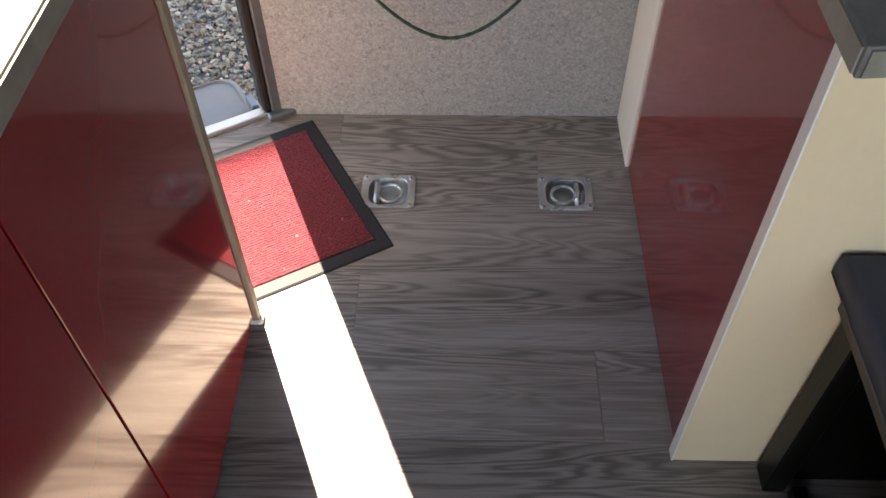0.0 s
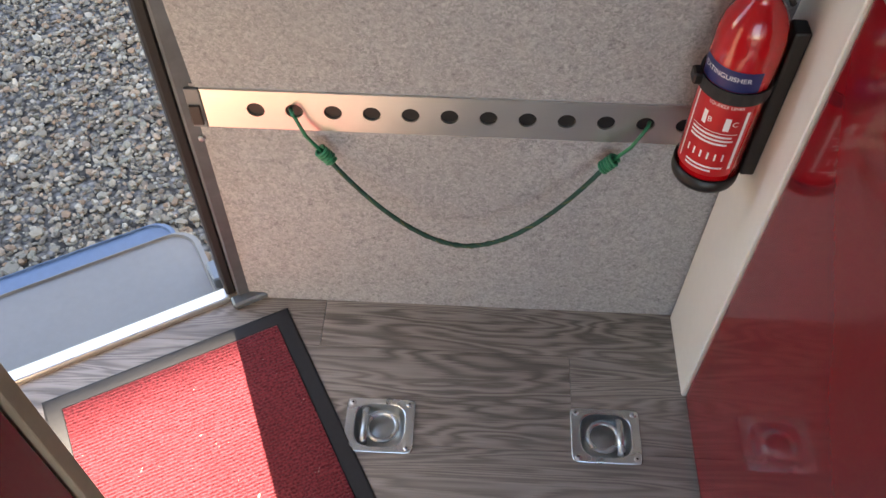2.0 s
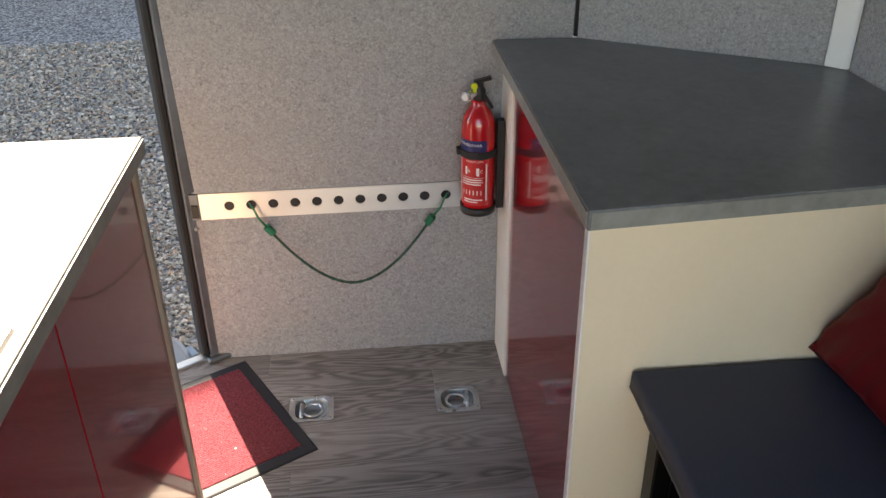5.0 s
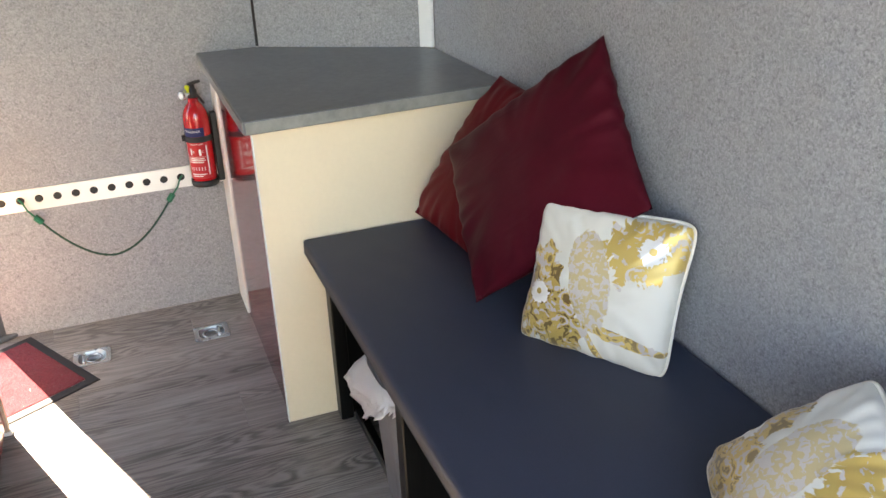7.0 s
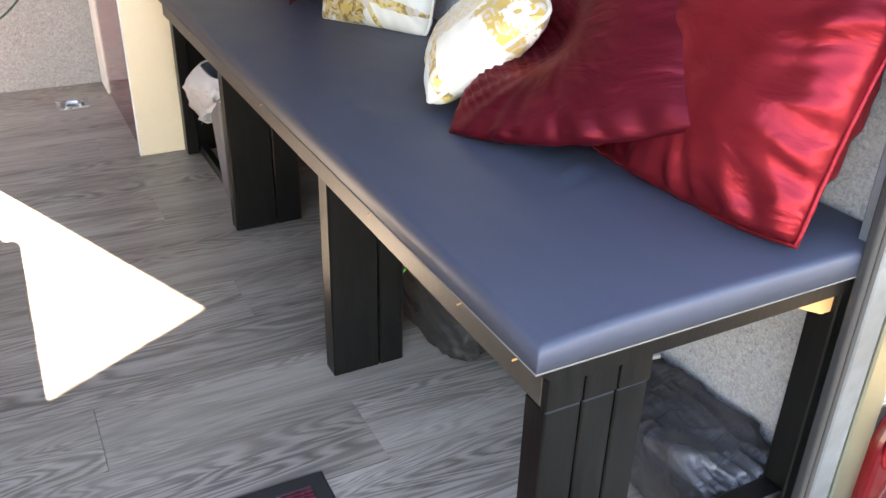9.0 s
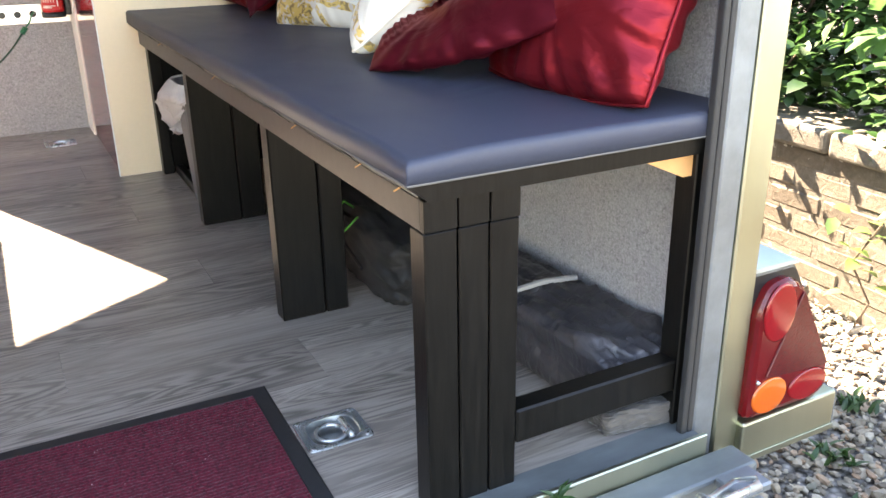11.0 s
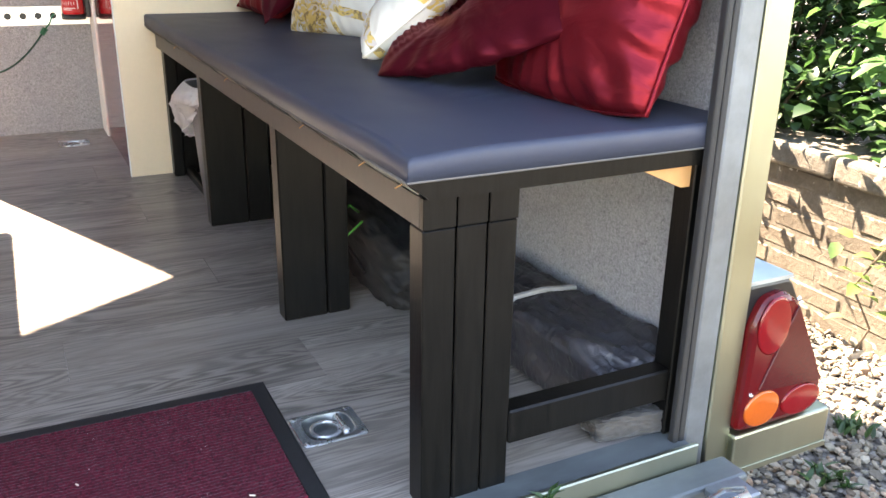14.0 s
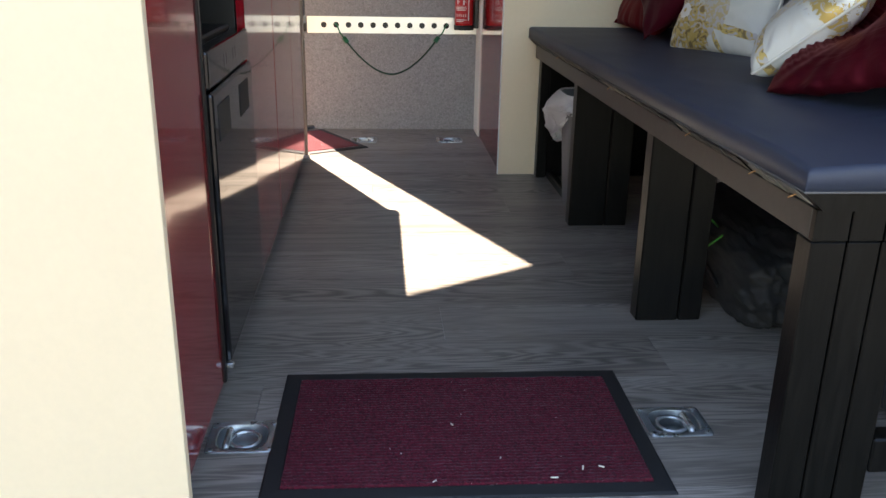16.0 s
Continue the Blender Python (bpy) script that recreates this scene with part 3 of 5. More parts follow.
bmesh.ops.translate(bm, verts=bm.verts[:], vec=-Vector(wt.location))
part("slab", bm, WORKTOP, wt)
bm = prism([(0.3145, 0.5678), (0.970, 0.6132), (0.970, 0.6152), (0.3145, 0.5698)], 0.836, 0.862)
add_box(bm, 0.3075, 0.3095, 0.574, 1.432, 0.836, 0.862)
bmesh.ops.translate(bm, verts=bm.verts[:], vec=-Vector(wt.location))
part("edging", bm, EDGE, wt, "paler grey worktop edge band")


# ---- left kitchen units ----
KX = -0.380


def kitchen_unit(y0, y1, seams, label, cat="cabinet"):
    k = thing("kitchen_unit", (-0.66, (y0 + y1) / 2, 0), label, cat, "kitchen units along the wall")
    o = -Vector(k.location)

    def put(bm_):
        bmesh.ops.translate(bm_, verts=bm_.verts[:], vec=o)
        return bm_
    part("carcass", put(box(XL + 0.004, KX - 0.020, y0, y1, 0.06, 0.828)), DARK, k)
    part("plinth", put(box(KX - 0.045, KX - 0.028, y0, y1, 0.0, 0.058)), DARK, k, "black plinth")
    for a, b in seams:
        part("door", put(box(KX - 0.018, KX, a + 0.0017, b - 0.0017, 0.035, 0.824, 0.001)), RED, k, "glossy red door")
    return k


k1 = kitchen_unit(0.012, 0.905, [(0.013, 0.474), (0.474, 0.906)], "glossy red double kitchen unit near the side door")
k2 = kitchen_unit(-0.482, 0.008, [(-0.481, 0.009)], "glossy red kitchen unit beside the oven")
k3 = kitchen_unit(-1.318, -0.978, [(-1.317, -0.979)], "glossy red end unit beside the rear opening")
for y0, y1, kk, nm in ((0.908, 0.926, k1, "pale worn end panel"), (-1.340, -1.322, k3, "cream end panel facing the rear opening")):
    bm = box(XL + 0.004, KX + (0.014 if y0 < 0 else 0.006), y0, y1, 0.006, 0.829, 0.001)
    bmesh.ops.translate(bm, verts=bm.verts[:], vec=-Vector(kk.location))
    part("end_panel", bm, CREAM if y0 < 0 else WORN, kk, nm)
bm = box(KX - 0.03, KX + 0.012, 0.905, 0.929, 0.0, 0.012, 0.003)
bmesh.ops.translate(bm, verts=bm.verts[:], vec=-Vector(k1.location))
part("foot", bm, TRIMWHITE, k1, "small white plastic foot")

# appliance in its niche
ov = thing("fridge", (-0.66, -0.73, 0), "black glossy built-in fridge with two recessed grips", "fridge")
oo = -Vector(ov.location)


def ovp(name, bm_, m_, parent=ov, label=""):
    bmesh.ops.translate(bm_, verts=bm_.verts[:], vec=oo)
    return part(name, bm_, m_, parent, label)


ovp("body", box(XL + 0.05, KX - 0.03, -0.960, -0.500, 0.0, 0.62, 0.004), DARK)
ovd = ovp("door", box(KX - 0.028, KX + 0.012, -0.955, -0.505, 0.062, 0.545, 0.006, 2), BLACKGLASS)
ovp("control_panel", box(KX - 0.028, KX + 0.008, -0.955, -0.505, 0.549, 0.612, 0.005, 2), BLACKGLASS)
for yy in (-0.86, -0.63):
    ovp("grip", box(KX + 0.011, KX + 0.0135, yy - 0.055, yy + 0.055, 0.458, 0.520, 0.001), RUBBER, ovd, "matt black recessed grip")
for yy in (-0.80, -0.775, -0.70, -0.675):
    ovp("mark", box(KX + 0.008, KX + 0.009, yy - 0.002, yy + 0.002, 0.572, 0.592), PIPE_GREY, ov, "small pale dial mark")
ovp("hinge_pin", box(KX - 0.01, KX + 0.016, -0.962, -0.950, 0.052, 0.062, 0.002), ZINC, ov, "small steel hinge pin")
ovp("side_strip", box(KX - 0.03, KX + 0.004, -0.977, -0.962, 0.03, 0.70, 0.003), DARK)

kw = thing("kitchen_worktop", (-0.64, -0.2, 0.85), "grey laminate kitchen worktop, sunlit by the doorway", "worktop")
bm = box(XL + 0.003, -0.358, -1.340, 0.934, 0.831, 0.863, 0.0025, 2)
bmesh.ops.translate(bm, verts=bm.verts[:], vec=-Vector(kw.location))
part("slab", bm, WORKTOP, kw)
bm = box(-0.3575, -0.3555, -1.336, 0.930, 0.834, 0.860)
add_box(bm, XL + 0.01, -0.362, 0.9345, 0.9365, 0.834, 0.860)
bmesh.ops.translate(bm, verts=bm.verts[:], vec=-Vector(kw.location))
part("edging", bm, EDGE, kw, "pale grey worktop edge band")
sink = thing("sink", (-0.62, 0.12, 0.863), "shallow stainless steel sink set in the worktop", "sink")
bm = bmesh.new()
pr = [(0.245, 0.0), (0.243, 0.006), (0.236, 0.007), (0.228, 0.002), (0.222, -0.0)]
for (a, za), (b, zb) in zip(pr, pr[1:]):
    for i in range(4):
        c0 = [(1, 1), (-1, 1), (-1, -1), (1, -1)]
        p, q = c0[i], c0[(i + 1) % 4]
        bm.faces.new([bm.verts.new((p[0] * a, p[1] * a, za)), bm.verts.new((q[0] * a, q[1] * a, za)), bm.verts.new((q[0] * b, q[1] * b, zb)), bm.verts.new((p[0] * b, p[1] * b, zb))])
bmesh.ops.remove_doubles(bm, verts=bm.verts[:], dist=0.0002)
part("rim", bm, STEEL, sink)
part("basin", box(-0.221, 0.221, -0.221, 0.221, 0.0002, 0.002, 0.0005), STEEL, sink)


# ---- bench ----
bench = thing("bench", (0.70, -0.36, 0), "long bench of black-stained timber along the side wall", "bench")
bo = -Vector(bench.location)


def bp(name, bm_, m_=None, label=""):
    bmesh.ops.translate(bm_, verts=bm_.verts[:], vec=bo)
    return part(name, bm_, m_ or TIMBER, bench, label)


SB = -1.362
bp("front_rail", box(0.456, 0.5035, SB + 0.0125, 0.646, 0.4235, 0.466, 0.001), WORNTIMBER, "worn grey-brown front rail")
bp("back_rail", box(0.930, 0.970, SB + 0.05, 0.640, 0.42, 0.466, 0.003))
# board with an undercut edge
bm = bmesh.new()
pr = [(0.459, 0.467), (0.432, 0.490), (0.924, 0.490), (0.924, 0.467)]
for y in (SB - 0.004, 0.646):
    for x, z in pr:
        bm.verts.new((x, y - (0.006 if y < 0 else 0), z))
bm.verts.ensure_lookup_table()
bm.faces.new([bm.verts[i] for i in (0, 1, 2, 3)])
bm.faces.new([bm.verts[i] for i in (7, 6, 5, 4)])
for i in range(4):
    bm.faces.new([bm.verts[j] for j in (i, 4 + i, 4 + (i + 1) % 4, (i + 1) % 4)])
bp("board", bm)
for xa, xb in ((0.456, 0.5035), (0.506, 0.5505), (0.553, 0.597)):
    bp("leg_plank", box(xa, xb, SB + 0.001, SB + 0.042, 0.0, 0.4225, 0.002))
    bp("rail_end", box(xa, xb, SB - 0.001 * (xa > 0.55), SB + (0.042 if xa > 0.5 else 0.012), 0.4235, 0.466, 0.001))
bp("packing_strip", box(0.462, 0.503, SB - 0.0035, SB + 0.03, 0.4663, 0.4668), PINE, "raw pine packing edge")
for yy, cuts in ((-0.668, ((0.467, 0.562), (0.564, 0.614))), (0.024, ((0.465, 0.572), (0.574, 0.640)))):
    for j, (xa, xb) in enumerate(cuts):
        bp("leg_plank", box(xa, xb, yy, yy + 0.045, 0.0, 0.4225 if j == 0 else 0.455, 0.003))
bp("leg_plank", box(0.470, 0.505, 0.600, 0.645, 0.0, 0.4225, 0.003))
bp("end_board", box(0.507, 0.928, 0.622, 0.645, 0.0, 0.462, 0.003), None, "black-stained end board beside the cabinet")
bp("rear_leg", box(0.899, 0.931, SB - 0.002, SB + 0.04, 0.006, 0.466, 0.002))
bp("stretcher", box(0.5975, 0.8985, SB - 0.001, SB + 0.036, 0.070, 0.126, 0.003))
bm = bmesh.new()
tri = [(0.800, 0.4665), (0.8985, 0.4665), (0.8985, 0.430), (0.882, 0.430)]
va, vb = [bm.verts.new((x, SB + 0.006, z)) for x, z in tri], [bm.verts.new((x, SB + 0.026, z)) for x, z in tri]
bm.faces.new(va)
bm.faces.new(vb[::-1])
for k in range(4):
    bm.faces.new((va[k], vb[k], vb[(k + 1) % 4], va[(k + 1) % 4]))
bp("brace", bm, PINE, "raw pine corner brace")
# torn batten pieces tacked along the board's undercut edge
ragged = random.Random(5)
TORN = plain("torn_pale_hessian", (0.20, 0.175, 0.145), 0.8, var=0.4, scale=120, bmp=0.4)
y = SB + 0.004
while y < 0.63:
    ln_ = ragged.uniform(0.02, 0.075)
    lo_, hi_ = ragged.uniform(0.02, 0.35), ragged.uniform(0.75, 1.02)
    sl = ragged.uniform(-0.012, 0.012)
    b_ = bmesh.new()
    ring = []
    for yy, f in ((y, lo_), (y + ln_, lo_ + ragged.uniform(-0.15, 0.15)), (y + ln_ + sl, hi_), (y + sl, hi_ + ragged.uniform(-0.15, 0.0))):
        f = max(0.0, min(1.0, f))
        ring.append((0.459 - 0.027 * f, yy, 0.467 + 0.023 * f))
    t0, t1 = 0.0008, 0.0022 + ragged.uniform(0, 0.0015)
    va = [b_.verts.new((x_ - t0 * 0.65, y_, z_ - t0 * 0.76)) for x_, y_, z_ in ring]
    vb = [b_.verts.new((x_ - t1 * 0.65, y_, z_ - t1 * 0.76)) for x_, y_, z_ in ring]
    b_.faces.new(va)
    b_.faces.new(vb[::-1])
    for k in range(4):
        b_.faces.new((va[k], vb[k], vb[(k + 1) % 4], va[(k + 1) % 4]))
    bp("edge_batten", b_, ragged.choice((FRAY, TORN, TIMBER, TORN)))
    y += ln_ + ragged.uniform(0.004, 0.03)
for y in (-1.325, -1.20, -0.93, -0.40, 0.20):
    bm = box(0.4415, 0.4425, y - 0.0012, y + 0.0012, 0.469, 0.487)
    bmesh.ops.rotate(bm, verts=bm.verts[:], cent=(0.440, y, 0.478), matrix=Matrix.Rotation(radians(48), 3, "Y") @ Matrix.Rotation(radians(35), 3, "X"))
    bp("splinter", bm, PINE, "raw orange wood splinter")

# seat pad with a slightly soft, creased top
pad = thing("seat_pad", (0.70, -0.365, 0.4905), "long navy grey leatherette seat pad with creases", "cushion")
W2, L2, H2 = 0.272, 1.012, 0.039
bm = bmesh.new()
xs = [-W2, -W2 + 0.002, -W2 + 0.006, -W2 + 0.012] + [float(v) for v in np.linspace(-W2 + 0.024, W2 - 0.024, 40)] + [W2 - 0.012, W2 - 0.006, W2 - 0.002, W2]
ys = [-L2, -L2 + 0.002, -L2 + 0.006, -L2 + 0.012] + [float(v) for v in np.linspace(-L2 + 0.024, L2 - 0.024, 150)] + [L2 - 0.012, L2 - 0.006, L2 - 0.002, L2]
NX, NY = len(xs) - 1, len(ys) - 1
top = {}
for i, x in enumerate(xs):
    for j, y in enumerate(ys):
        e = min(W2 - abs(x), L2 - abs(y))
        z = H2 - 0.006 * max(0, 1 - e / 0.007) ** 2 - 0.006 * math.exp(-(((x + W2) / 0.06) ** 2 + ((y + L2) / 0.06) ** 2))
        z += min(1, e / 0.02) * (0.0016 * noise.noise((x * 5, y * 4, 0.3)) + 0.0009 * noise.noise((x * 22, y * 9, 4.0)))
        z += 0.0012 * noise.noise((x * 3, y * 6, 9.0))
        for cx, cy, an, am in ((0.02, -0.66, 0.5, 0.0075), (0.06, -0.60, 0.5, 0.006), (-0.02, -0.55, 0.7, 0.005), (0.0, -0.72, 0.3, 0.004), (-0.08, -0.08, 1.2, 0.003), (-0.12, 0.2, 1.2, 0.003), (-0.16, -0.3, 1.35, 0.003)):
            dx, dy = x - cx, y - cy
            p, q = dx * math.cos(an) + dy * math.sin(an), -dx * math.sin(an) + dy * math.cos(an)
            z += am * math.exp(-(p / 0.05) ** 2 - (q / 0.007) ** 2)
        top[i, j] = bm.verts.new((x, y, z))
for i in range(NX):
    for j in range(NY):
        bm.faces.new((top[i, j], top[i + 1, j], top[i + 1, j + 1], top[i, j + 1]))
rim = [top[i, 0] for i in range(NX + 1)] + [top[NX, j] for j in range(1, NY + 1)] + [top[i, NY] for i in range(NX - 1, -1, -1)] + [top[0, j] for j in range(NY - 1, 0, -1)]
low = [bm.verts.new((v.co.x * 1.004, v.co.y * 1.001, 0.003)) for v in rim]
n = len(rim)
for i in range(n):
    bm.faces.new((rim[i], low[i], low[(i + 1) % n], rim[(i + 1) % n]))
bm.faces.new(low[::-1])
part("cover", bm, VINYL_SEAT, pad, smooth=True)
part("piping", tube([(-W2 - 0.001, L2, 0.003), (-W2 - 0.001, -L2 - 0.001, 0.003), (W2, -L2 - 0.001, 0.003)], 0.0014, 6), PIPE_GREY, pad, "pale lower seam")


# ---- pillows ----
def pillow(name, c, u, v, thick, material, label, pipe=None, pinch=0.03, wrinkle=0.004, seed=0.0, pleat=False, soft=0.0, cat="cushion", tuck=(0, 0, 0), dent=(0, 0, 0), sag=0.0):
    """A square stuffed pillow: u and v are its edges, c its middle."""
    ux = Vector(u).normalized()
    w, skew = Vector(u).length / 2, Vector(v).dot(ux) / 2
    h = (Vector(v) - ux * skew * 2).length / 2
    pl = tagged(new(name), label, cat, "pillows on the bench")
    pl.empty_display_size = 0.05
    pl.matrix_world = frame_axes(c, u, v)
    N = 110 if pleat else 56
    bm_ = bmesh.new()

    def plan(a, b):
        """Plan of the cover: the sides bow in, the corners stay pointed."""
        x = a * (1 - pinch * (1 - b * b) * abs(a) ** 3) * w
        y = b * (1 - pinch * (1 - a * a) * abs(b) ** 3) * h
        k = 1 - soft * (a * b) ** 6
        return x * k + b * skew, y * k - sag * (1 - a * a) * (1 - b) / 2
    sides = []
    for s in (1, -1):
        g = {}
        for i in range(N + 1):
            for j in range(N + 1):
                a, b = -1 + 2 * i / N, -1 + 2 * j / N
                if s < 0 and (i in (0, N) or j in (0, N)):
                    g[i, j] = sides[0][i, j]
                    continue
                x, y = plan(a, b)
                puff = ((1 - a * a) * (1 - b * b)) ** 0.42
                near = (abs(a) ** 3 + abs(b) ** 3) * (1 - 0.2 * abs(a * b))
                z = s * thick / 2 * puff
                ang = math.atan2(b, a)
                rad = math.hypot(a, b)
                fold = noise.noise((math.cos(ang) * 6.5 + seed, math.sin(ang) * 6.5, rad * 1.3 + seed))
                fold2 = noise.noise((x * 14 + seed, y * 14, seed + s))
                if 0 < i < N and 0 < j < N:
                    z += s * wrinkle * min(1.5, near * 1.6) * fold * 2.2 + s * wrinkle * 0.8 * fold2
                    if pleat and s > 0:
                        band = math.exp(-((b - a - 0.55) / 0.5) ** 4)
                        z += 0.0030 * band * min(1.0, 5 * (1 - a * a) * (1 - b * b)) * math.sin((a + b) * 52)
                k_ = ((1 - a) / 2 * (1 + b) / 2) ** 1.3
                z -= dent[2] * math.exp(-((a - dent[0]) ** 2 + (b - dent[1]) ** 2) / 0.30)
                g[i, j] = bm_.verts.new((x + tuck[0] * k_, y + tuck[1] * k_, z + tuck[2] * k_))
        sides.append(g)
        for i in range(N):
            for j in range(N):
                q = (g[i, j], g[i + 1, j], g[i + 1, j + 1], g[i, j + 1])
                bm_.faces.new(q if s > 0 else q[::-1])
    part("cover", bm_, material, pl, smooth=True)
    if pipe:
        loop = [(-1 + 2 * t / 24, -1) for t in range(24)] + [(1, -1 + 2 * t / 24) for t in range(24)] + [(1 - 2 * t / 24, 1) for t in range(24)] + [(-1, 1 - 2 * t / 24) for t in range(25)]
        part("piping", add_tube(bmesh.new(), [(*plan(a, b), 0) for a, b in loop], 0.0038, 6, False), pipe, pl, "corded piping", smooth=True)
    return pl


pillow("pillow", (0.860, 0.470, 0.704), (0.217, -0.063, 0.345), (-0.05, 0.30, 0.03), 0.13, ROSE, "rose red plain pillow tucked against the cabinet", seed=1.3, wrinkle=0.004)
pillow("pillow", (0.823, 0.154, 0.794), (0.218, -0.285, 0.275), (0.063, 0.286, 0.249), 0.105, CRIMSON, "large dark crimson pillow standing on its corner", seed=4.1, wrinkle=0.004)
pillow("scatter_pillow", (0.836, -0.088, 0.653), (0.163, -0.265, 0.004), (0.086, 0.050, 0.276), 0.11, GOLD, "small white pillow with gold flower print", PIPE_GOLD, seed=2.2, wrinkle=0.003, pinch=0.075, soft=0.09)
pillow("scatter_pillow", (0.764, -0.680, 0.652), (-0.122, -0.222, -0.045), (0.165, -0.115, 0.168), 0.112, GOLD, "small white gold-print pillow leaning on a crimson one", PIPE_GOLD, seed=7.7, wrinkle=0.003, pinch=0.075, soft=0.09)
pillow("pillow", (0.788, -0.872, 0.7505), (0.166, -0.389, 0.115), (0.162, 0.272, 0.324), 0.085, WINE, "dark crimson satin pillow with pleated stitching", seed=9.4, wrinkle=0.003, pleat=True, pinch=0.05, tuck=(0.074, -0.104, -0.150), dent=(-0.40, 0.12, 0.080), sag=0.035)
pillow("pillow", (0.872, -1.1475, 0.708), (0.010, -0.400, 0.005), (0.137, 0.005, 0.337), 0.15, SATIN, "large bright crimson satin pillow against the wall", SATIN, pinch=0.04, seed=12.5, wrinkle=0.009, sag=0.022)


# ---- front wall: perforated strip, cord, extinguisher ----
strip = thing("perforated_strip", (-0.36, 1.487, 0.461), "brushed aluminium strip with a row of round holes", "strip")
x0, x1, zh, R, P = -0.045, 0.700, 0.035, 0.0125, 0.0538
bm = bmesh.new()


def quad(*pts):
    bm.faces.new([bm.verts.new(p) for p in pts])


cells = [0.027 + P * k for k in range(12)]
edge = [x0] + [c + s * P / 2 for c in (cells[0],) for s in (-1,)] + [c + P / 2 for c in cells] + [x1]
quad((x0, 0, -zh), (edge[1], 0, -zh), (edge[1], 0, zh), (x0, 0, zh))
quad((edge[-2], 0, -zh), (x1, 0, -zh), (x1, 0, zh), (edge[-2], 0, zh))
for c in cells:
    K = 24
    ring = [Vector((c + R * math.cos(2 * math.pi * k / K), 0, R * math.sin(2 * math.pi * k / K))) for k in range(K)]
    outer = []
    for k in range(K):
        ca, sa = math.cos(2 * math.pi * k / K), math.sin(2 * math.pi * k / K)
        f = min((P / 2) / max(abs(ca), 1e-6), zh / max(abs(sa), 1e-6))
        outer.append(Vector((c + f * ca, 0, f * sa)))
    for k in range(K):
        quad(ring[k], outer[k], outer[(k + 1) % K], ring[(k + 1) % K])
        quad(ring[k], ring[(k + 1) % K], ring[(k + 1) % K] + Vector((0, 0.003, 0)), ring[k] + Vector((0, 0.003, 0)))
    for sa_, sb_ in ((1, 1), (1, -1), (-1, 1), (-1, -1)):
        corner = Vector((c + sa_ * P / 2, 0, sb_ * zh))
        near = sorted(outer, key=lambda q: (q - corner).length)[:2]
        if (near[0] - near[1]).length > 1e-5 and min((q - corner).length for q in near) > 1e-5:
            quad(corner, near[0], near[1])
bmesh.ops.remove_doubles(bm, verts=bm.verts[:], dist=0.00005)
part("plate", bm, STEEL, strip)
# flat black sheet added so that the holes look deep and shaded
part("recess", box(x0 + 0.004, x1 - 0.004, 0.0035, 0.0048, -zh + 0.003, zh - 0.003), DARK, strip, "black sheet standing in for the shade behind the holes")
part("end_cap", box(x0 - 0.022, x0 - 0.001, -0.002, 0.004, -zh, zh, 0.001), GALV, strip, "dark channel end")
part("end_hook", box(x0 - 0.020, x0 - 0.004, -0.006, -0.002, -zh * 0.8, zh * 0.2, 0.001), DARK, strip)
part("top_lip", box(x0, x1, -0.003, 0.003, zh - 0.001, zh + 0.0015, 0.0005), STEEL, strip)

cord = thing("bungee_cord", (-0.07, 1.478, 0.44), "green elastic bungee cord hooked into the strip", "cord")
co = Vector(cord.location)
H1, H2_ = Vector((-0.280, 1.484, 0.461)), Vector((0.206, 1.484, 0.461))
K1, K2 = Vector((-0.243, 1.466, 0.404)), Vector((0.166, 1.466, 0.409))
pts = []
for i in range(61):
    t = i / 60
    x = K1.x + (K2.x - K1.x) * t
    zc = K1.z * (1 - t) + K2.z * t
    s_ = (2 * t - 1)
    sag = 0.150 * (1 - abs(s_) ** 1.8)
    pts.append(Vector((x, 1.466 - 0.040 * (1 - s_ * s_) + 0.003 * math.sin(t * 7), zc - sag)) - co)
part("rope", tube(pts, 0.0035, 8), ROPE, cord, "green flecked elastic rope", smooth=True)
bm = bmesh.new()
for i in range(0, 60):
    for s_ in (0, 1):
        ph = i * 0.9 + s_ * math.pi
        p, q = pts[i], pts[i + 1]
        add_tube(bm, [p + Vector((0, 0.0034 * math.cos(ph + 0.9 * f), 0.0034 * math.sin(ph + 0.9 * f))) + (q - p) * f for f in (0, 0.5, 1)], 0.0010, 4)
part("braid", bm, CORD, cord, "yellow green braid")
for Hh, Kk, sgn in ((H1, K1, 1), (H2_, K2, -1)):
    hook = part("hook", tube([Hh - co + Vector((sgn * -0.004, 0.004, 0.004)), Hh - co + Vector((0, -0.008, 0.006)), Hh - co + Vector((sgn * 0.006, -0.014, 0.0)), (Hh + Kk) / 2 - co + Vector((-sgn * 0.003, -0.006, 0)), Kk - co], 0.0028, 8), GREEN, cord, "green coated wire hook", smooth=True)
    d = (pts[3] - pts[0]) if sgn > 0 else (pts[-4] - pts[-1])
    d = Vector((d.x, 0, d.z)).normalized()
    side = Vector((-d.z, 0, d.x))
    loop = []
    for i in range(5 * 12 + 1):
        a = 2 * math.pi * i / 12
        loop.append(Kk - co + d * (-0.006 + 0.0050 * i / 12) + side * 0.0080 * math.cos(a) + Vector((0, 0.0080 * math.sin(a), 0)))
    part("coil", tube(loop, 0.0026, 6), GREEN, hook, "wound green wire coil", smooth=True)

ext = thing("fire_extinguisher", (0.276, 1.415, 0.458), "small red fire extinguisher in a black wall bracket", "extinguisher")
